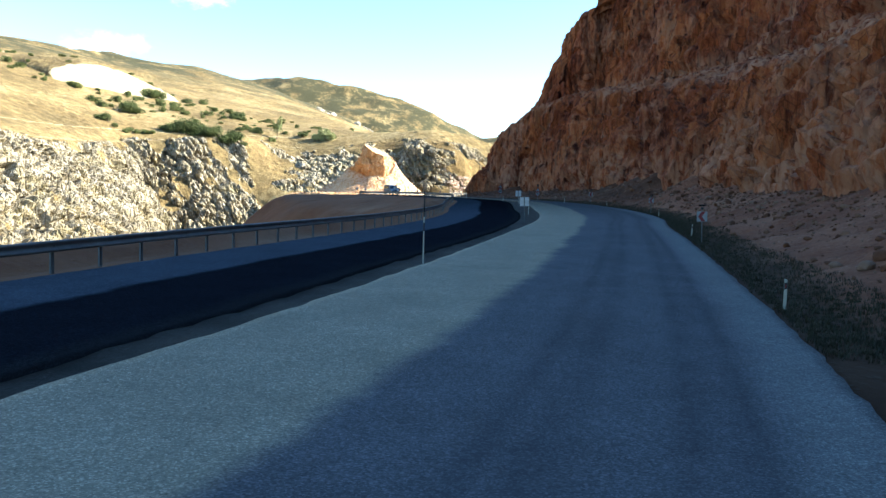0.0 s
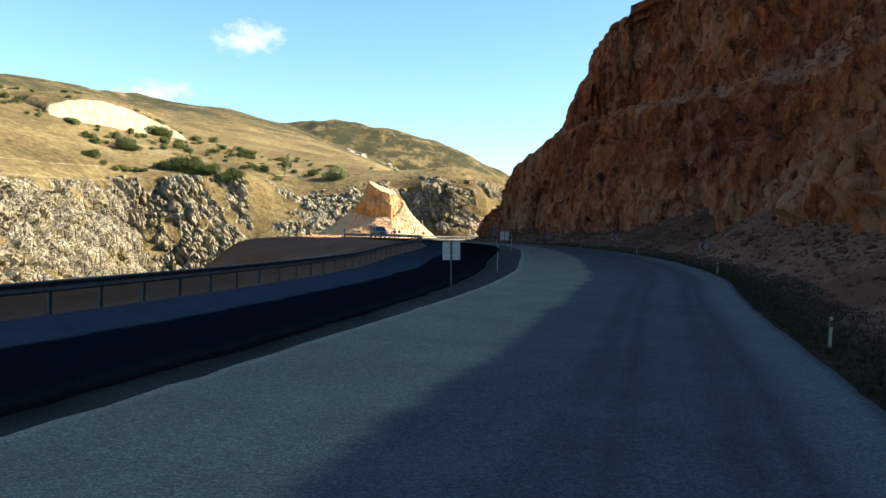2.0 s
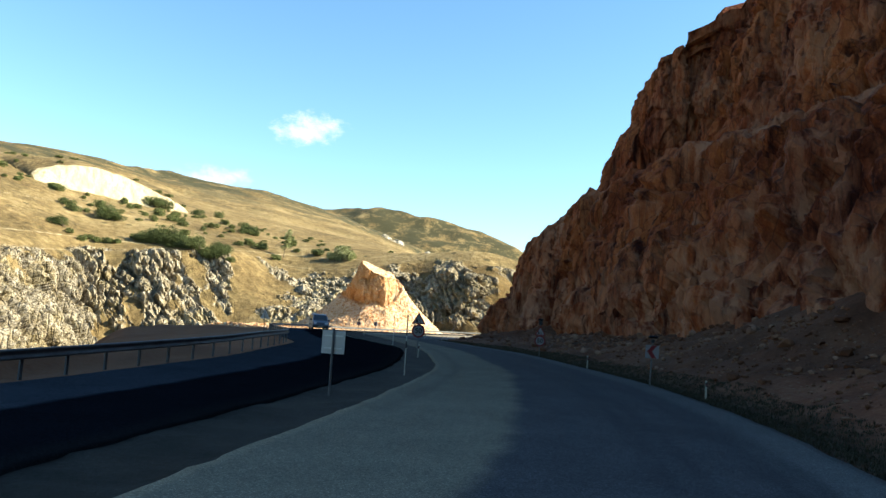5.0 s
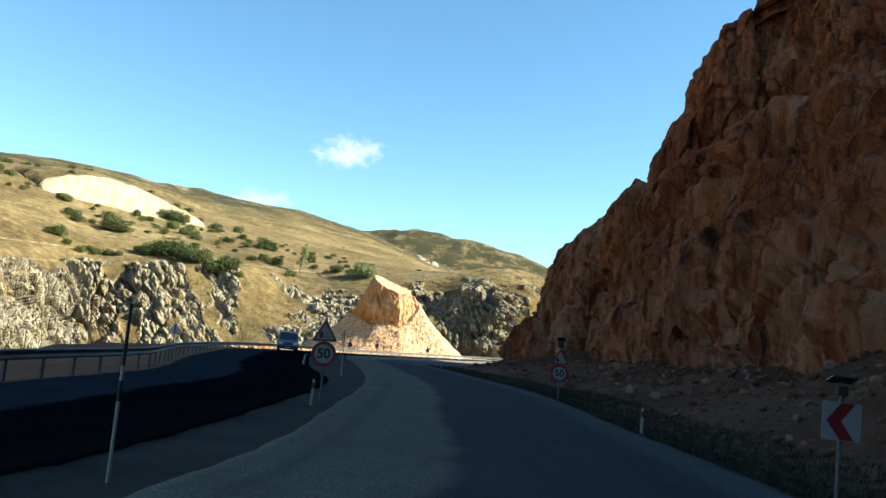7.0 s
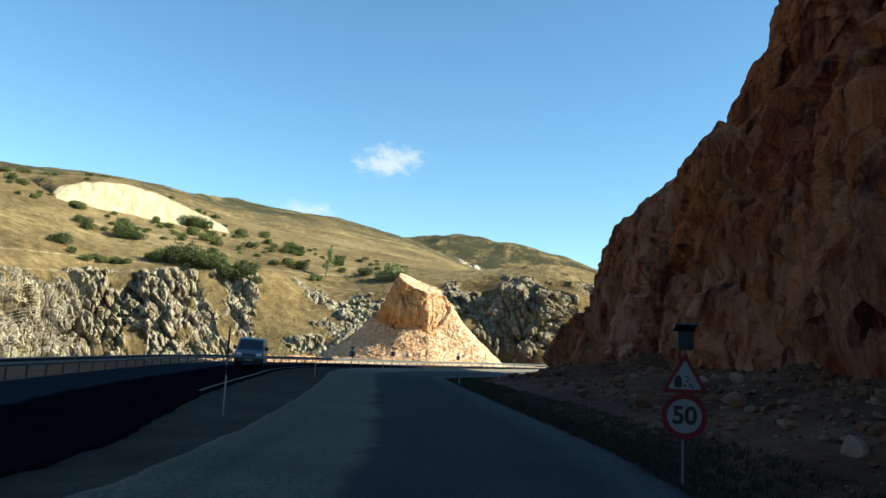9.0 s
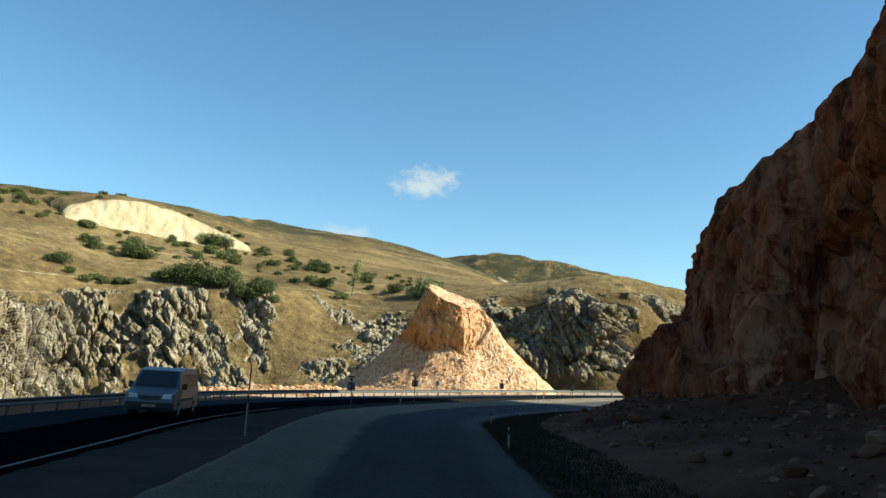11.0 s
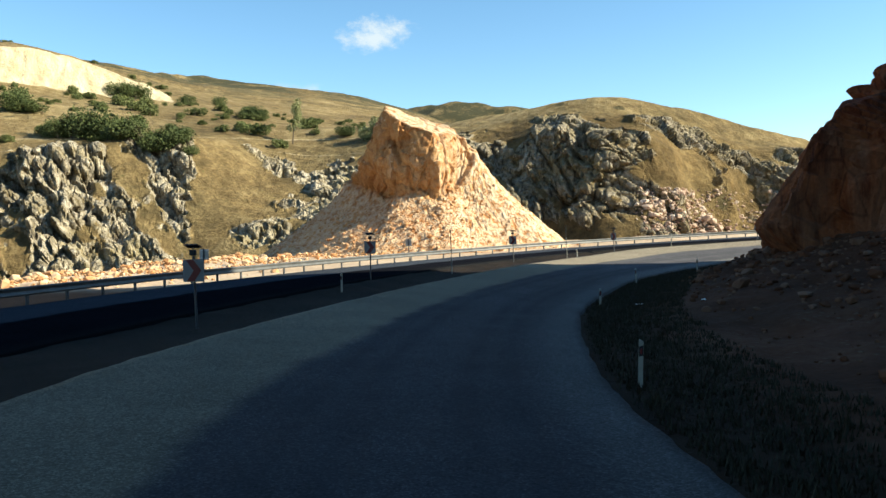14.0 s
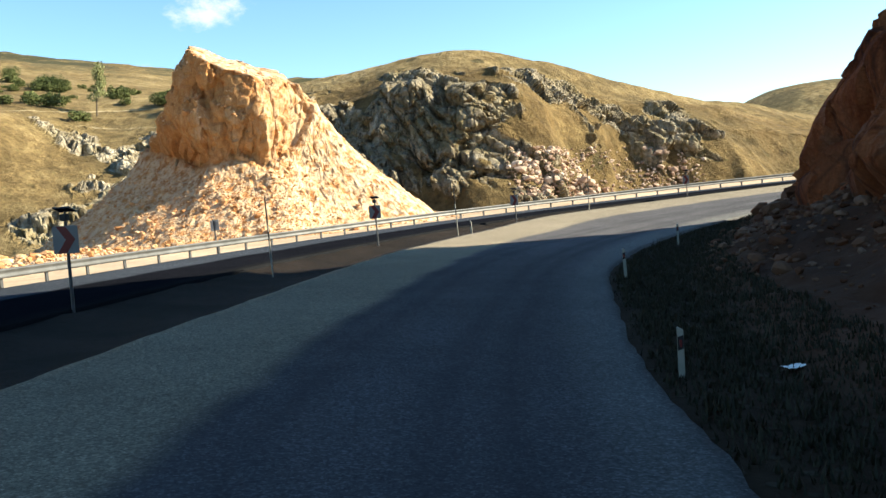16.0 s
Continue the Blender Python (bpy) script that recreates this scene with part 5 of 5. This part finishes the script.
# single shrubs on the slope above and along the track
for x, y, size in ((-116, 311.5, 3.0), (-114, 312.5, 2.4), (-129, 309.5, 2.2), (-124, 306.3, 2.4), (-113, 284, 2.8), (-84.5, 357, 2.2), (-86.5, 354, 2.0), (-111, 373, 2.0), (-107, 383, 1.9), (-52.5, 334, 2.4), (-68, 295.5, 1.3), (-126, 362, 3.0), (-122, 365, 3.2)):
    plant(thick[rb.integers(2)], x, y, size)
for t in np.linspace(0, 1, 8):
    plant(masters[rb.integers(3)], -108 + 10 * t + rb.normal() * 1.0, 283 + 7 * t + rb.normal() * 0.8, rb.uniform(0.9, 1.6))
for x, y, n_ in ((-150, 318, 3), (-128, 350, 4), (-112, 338, 8), (-100, 362, 6), (-175, 330, 8), (-85, 350, 5), (-190, 360, 8), (-150, 400, 8), (-70, 330, 5), (-118, 318, 6), (-60, 350, 4)):
    for _ in range(n_):
        plant(masters[rb.integers(3)], x + rb.normal() * 10, y + rb.normal() * 10, rb.uniform(0.8, 2.0))
for _ in range(5):
    plant(pale, -42.5 + rb.normal() * 3, 327.5 + rb.normal() * 1.5, rb.uniform(1.3, 2.1))


for _ in range(70):
    f, g = rb.uniform(0, 1), rb.uniform(0, 1)
    plant(masters[rb.integers(3)], -190 + 150 * f + 20 * g, 300 + 40 * f + 70 * g, rb.uniform(0.45, 1.1))


def thin_tree(x, y, height):
    ob = empty("tree", pose(x, y, drop(x, y, [HILLS]) - 0.2), "slender pale green tree leaning on the dry slope", "tree")
    bm = bmesh.new()
    r = np.random.default_rng(51)
    base, lean_ = Vector((0, 0, 0)), Vector((0.10, 0, 1))
    for k in range(5):
        tip = base + lean_ * height * 0.2
        d = tip - base
        bmesh.ops.create_cone(bm, cap_ends=True, segments=8, radius1=0.16 - 0.025 * k, radius2=0.135 - 0.025 * k, depth=d.length * 1.03, matrix=Matrix.Translation((base + tip) / 2) @ d.to_track_quat("Z", "Y").to_matrix().to_4x4())
        base = tip
    for k in range(9):
        z0 = height * (0.3 + 0.07 * k)
        a = r.uniform(0, 360)
        d = Vector((math.cos(radians(a)) * 0.6, math.sin(radians(a)) * 0.6, 1.0)).normalized() * height * 0.22
        p = Vector((0.10 * z0, 0, z0))
        bmesh.ops.create_cone(bm, cap_ends=False, segments=6, radius1=0.05, radius2=0.015, depth=d.length, matrix=Matrix.Translation(p + d / 2) @ d.to_track_quat("Z", "Y").to_matrix().to_4x4())
    part("trunk", bm, BARK, ob)
    lumps = [(0.1 * z0 + r.normal() * 0.5, r.normal() * 0.5, z0, r.uniform(0.7, 1.2), r.uniform(0.7, 1.2)) for z0 in np.linspace(height * 0.42, height * 1.0, 9)]
    o = new("crown", foliage("crown", lumps, 260, 0.13, PALE_LEAF, 53))
    o.parent = ob
    return ob


thin_tree(-62, 326.6, 8.2)

# grass and weeds along the right verge
verts, faces = [], []
rg = np.random.default_rng(61)
for _ in range(30000):
    k = rg.uniform(2.3, 22.0)
    row = catmull(ROWS, np.array([k]))[0]
    d = np.array([row[0] - row[2], row[1] - row[3]])
    d /= np.linalg.norm(d)
    reach = 0.2 + 2.8 * rg.uniform(0, 1) ** 1.2
    x, y = row[0] + d[0] * reach, row[1] + d[1] * reach
    z = drop(x, y, TALUS_TREE)
    tall = rg.uniform(0.04, 0.13) * (1.0 if rg.uniform() < 0.97 else 2.0)
    for _b in range(6):
        a = rg.uniform(0, 6.28)
        lx, ly = math.cos(a), math.sin(a)
        w, h = 0.016, tall * rg.uniform(0.6, 1.1)
        sx, sy = x + rg.normal() * 0.06, y + rg.normal() * 0.06
        n0 = len(verts)
        verts += [(sx - ly * w, sy + lx * w, z - 0.02), (sx + ly * w, sy - lx * w, z - 0.02), (sx + lx * h * 0.45, sy + ly * h * 0.45, z + h)]
        faces.append((n0, n0 + 1, n0 + 2))
tagged(new("verge_grass", mesh_from("verge_grass", verts, faces, DRY, flat=True)), "sparse dark weeds and dry grass along the road edge", "grass", kind="stuff")


# ---- litter ----
def scrap(x, y, size, seed):
    r = np.random.default_rng(seed)
    u = np.linspace(-0.5, 0.5, 7)
    gx, gy = np.meshgrid(u, u, indexing="ij")
    p = np.stack([gx * size, gy * size * 0.55, 0.05 + 0.10 * size * fbm(np.stack([gx * 3 + seed, gy * 3, 0 * gx], -1), 3, seed) + 0.10 * size * np.abs(gx)], -1)
    ob = new("paper_scrap", grid_mesh("paper_scrap", p, PAPER, flat=True))
    ob.matrix_world = pose(x, y, drop(x, y), 0, 0, r.uniform(0, 90))
    return tagged(ob, "crumpled white paper scrap lying on the dark verge", "litter")


scrap(3.75, 195.3, 0.26, 71)
scrap(13.3, 205.8, 0.5, 73)
scrap(5.6, 193.4, 0.25, 79)


# ---- minibus on the far carriageway ----
VAN_PAINT = plain("pale_blue_paint", (0.085, 0.10, 0.13), 0.35, 0.1, 0.03, 1.0, 0.5)
DARKGLASS = plain("tinted_glass", (0.012, 0.014, 0.017), 0.12, 0.0, 0.05, 1.0, 0.6)
RUBBER = plain("tyre_rubber", (0.015, 0.015, 0.015), 0.85)
TRIM = plain("dark_trim", (0.025, 0.026, 0.028), 0.6)
LAMP = plain("headlamp_glass", (0.55, 0.56, 0.58), 0.15, 0.0, 0.05, 4.0, 0.6)
AMBER = plain("amber_lens", (0.50, 0.18, 0.02), 0.3)
REDLENS = plain("red_lens", (0.35, 0.01, 0.01), 0.3)
ALLOY = plain("wheel_rim", (0.32, 0.33, 0.34), 0.4, 0.6)


def side_shell(bm, profile, half, top_half, z_from, z_to):
    """A closed body from a side profile (y, z), narrower towards the roof."""
    def wide(z):
        f = min(max((z - z_from) / (z_to - z_from), 0), 1)
        return half + (top_half - half) * f
    a = [bm.verts.new((-wide(z), y, z)) for y, z in profile]
    b = [bm.verts.new((wide(z), y, z)) for y, z in profile]
    bm.faces.new(a)
    bm.faces.new(b[::-1])
    n_ = len(profile)
    for k in range(n_):
        bm.faces.new((a[k], b[k], b[(k + 1) % n_], a[(k + 1) % n_]))
    bmesh.ops.recalc_face_normals(bm, faces=bm.faces)
    bmesh.ops.bevel(bm, geom=list(bm.edges), offset=0.05, segments=3, affect="EDGES", profile=0.6)
    return wide


def minibus(m):
    ob = empty("minibus", m, "pale blue minibus with dark windows on the black carriageway", "minibus")
    prof = [(-2.38, 0.32), (-2.44, 0.62), (-2.36, 0.98), (-1.72, 1.16), (-1.02, 1.86), (-0.4, 1.97), (1.6, 1.98), (2.26, 1.90), (2.42, 1.15), (2.42, 0.34)]
    bm = bmesh.new()
    wide = side_shell(bm, prof, 0.93, 0.80, 1.05, 1.95)
    body = part("body", bm, VAN_PAINT, ob, "pale blue painted body")

    def slab_on(name, pts, off, mat, parent, label=""):
        bm = bmesh.new()
        vs = [bm.verts.new(p) for p in pts]
        bm.faces.new(vs)
        bmesh.ops.recalc_face_normals(bm, faces=bm.faces)
        r = bmesh.ops.extrude_face_region(bm, geom=list(bm.faces))
        bmesh.ops.translate(bm, verts=[v for v in r["geom"] if isinstance(v, bmesh.types.BMVert)], vec=off)
        bmesh.ops.recalc_face_normals(bm, faces=bm.faces)
        return part(name, bm, mat, parent, label)

    slab_on("windscreen", [(-0.78, -1.66, 1.22), (0.78, -1.66, 1.22), (0.70, -1.07, 1.81), (-0.70, -1.07, 1.81)], (0, -0.02, 0.02), DARKGLASS, ob, "dark windscreen")
    for sx in (-1, 1):
        for y0, y1, lean0 in ((-1.25, -0.35, 0.45), (-0.25, 0.85, 0.0), (0.95, 2.05, 0.0)):
            x0, x1 = wide(1.22) * sx, wide(1.74) * sx
            slab_on("side_window", [(x0, y0, 1.22), (x0, y1, 1.22), (x1, y1, 1.74), (x1, y0 + lean0, 1.74)], (0.008 * sx, 0, 0), DARKGLASS, ob, "dark side window")
        slab_on("side_moulding", [(0.935 * sx, -1.3, 0.66), (0.935 * sx, 1.3, 0.66), (0.935 * sx, 1.3, 0.76), (0.935 * sx, -1.3, 0.76)], (0.015 * sx, 0, 0), TRIM, ob, "dark side moulding")
        lamp = slab_on("headlight", [(0.45 * sx, -2.40, 0.78), (0.86 * sx, -2.39, 0.78), (0.84 * sx, -2.35, 0.97), (0.50 * sx, -2.36, 0.95)], (0, -0.03, 0), LAMP, ob, "clear headlight")
        slab_on("indicator", [(0.80 * sx, -2.43, 0.79), (0.88 * sx, -2.42, 0.79), (0.86 * sx, -2.38, 0.93), (0.80 * sx, -2.39, 0.93)], (0, -0.012, 0), AMBER, lamp)
        slab_on("tail_light", [(0.74 * sx, 2.43, 0.80), (0.86 * sx, 2.43, 0.80), (0.86 * sx, 2.41, 1.15), (0.74 * sx, 2.41, 1.15)], (0, 0.02, 0), REDLENS, ob, "red tail light")
        bm = bmesh.new()
        box(bm, 1.05 * sx, -1.30, 1.26, 0.20, 0.12, 0.24, 0.03)
        part("wing_mirror", bm, TRIM, ob, "dark wing mirror")
        for y in (-1.50, 1.45):
            bm = bmesh.new()
            turn = Matrix.Rotation(radians(90), 4, "Y")
            bmesh.ops.create_cone(bm, cap_ends=True, segments=28, radius1=0.33, radius2=0.33, depth=0.22, matrix=Matrix.Translation((0.83 * sx, y, 0.33)) @ turn)
            bmesh.ops.bevel(bm, geom=[e for e in bm.edges if len(e.link_faces) == 2 and e.calc_face_angle(0) > 1.0], offset=0.03, segments=2, affect="EDGES")
            wheel = part("wheel", bm, RUBBER, ob, "black tyre")
            bm = bmesh.new()
            bmesh.ops.create_cone(bm, cap_ends=True, segments=20, radius1=0.20, radius2=0.18, depth=0.02, matrix=Matrix.Translation((0.945 * sx, y, 0.33)) @ turn)
            part("rim", bm, ALLOY, wheel, "grey wheel rim")
    bm = bmesh.new()
    box(bm, 0, -2.42, 0.50, 1.80, 0.16, 0.26, 0.04)
    bumper = part("front_bumper", bm, TRIM, ob, "dark bumper")
    bm = bmesh.new()
    box(bm, 0, -2.512, 0.50, 0.52, 0.014, 0.11)
    part("number_plate", bm, WHITE, bumper)
    bm = bmesh.new()
    for k in range(3):
        box(bm, 0, -2.43, 0.74 + 0.06 * k, 0.80, 0.03, 0.03, 0.005)
    part("grille", bm, TRIM, ob, "dark grille")
    bm = bmesh.new()
    box(bm, 0, 2.46, 0.48, 1.80, 0.12, 0.22, 0.04)
    part("rear_bumper", bm, TRIM, ob, "dark bumper")
    slab_on("rear_window", [(-0.70, 2.40, 1.28), (0.70, 2.40, 1.28), (0.66, 2.30, 1.76), (-0.66, 2.30, 1.76)], (0, 0.02, 0.004), DARKGLASS, ob, "dark rear window")
    return ob


VX, VY = -7.9, 166.6
minibus(pose(VX, VY, drop(VX, VY) + 0.01, 0, math.degrees(math.atan(0.022)), heading(VX, VY) + 6))

# ---- thin clouds ----
def cloud(name, where, width, height, seed, amount):
    m, nt, b = material("cloud_" + name)
    nt.nodes.remove(b)
    c = nt.nodes.new("ShaderNodeTexCoord").outputs["Object"]
    n = tex_noise(nt, c, 4.6 / width, 9, 0.66, (1, 1.7, 1))
    g = nt.nodes.new("ShaderNodeTexGradient")
    g.gradient_type = "SPHERICAL"
    mp = nt.nodes.new("ShaderNodeMapping")
    mp.inputs["Scale"].default_value = (2 / width, 2 / height, 0)
    nt.links.new(c, mp.inputs["Vector"])
    nt.links.new(mp.outputs[0], g.inputs["Vector"])
    fac = math_node(nt, "MULTIPLY", remap(nt, math_node(nt, "ADD", math_node(nt, "MULTIPLY", g.outputs["Fac"], 0.55), n), 0.66, 1.04), amount)
    tr = nt.nodes.new("ShaderNodeBsdfTransparent")
    em = nt.nodes.new("ShaderNodeEmission")
    em.inputs["Color"].default_value = (1.0, 0.97, 0.93, 1)
    em.inputs["Strength"].default_value = 0.42
    ms = nt.nodes.new("ShaderNodeMixShader")
    nt.links.new(fac, ms.inputs[0])
    nt.links.new(tr.outputs[0], ms.inputs[1])
    nt.links.new(em.outputs[0], ms.inputs[2])
    nt.links.new(ms.outputs[0], nt.nodes["Material Output"].inputs["Surface"])
    u = np.linspace(-0.5, 0.5, 9)
    gx, gy = np.meshgrid(u * width, u * height, indexing="ij")
    ob = new("backdrop", grid_mesh("backdrop", np.stack([gx, gy, 12 * np.cos(gx / width * 3) + 0 * gy], -1), m))
    ob.matrix_world = look(where, (10, 90, 4))
    ob.location = where
    ob.visible_shadow = False
    return tagged(ob, "thin white cloud wisp in the blue sky", "cloud", kind="structure")


cloud("high", (-945, 3450, 850), 480, 240, 1, 0.7)
cloud("low", (-1320, 3370, 600), 520, 170, 2, 0.6)
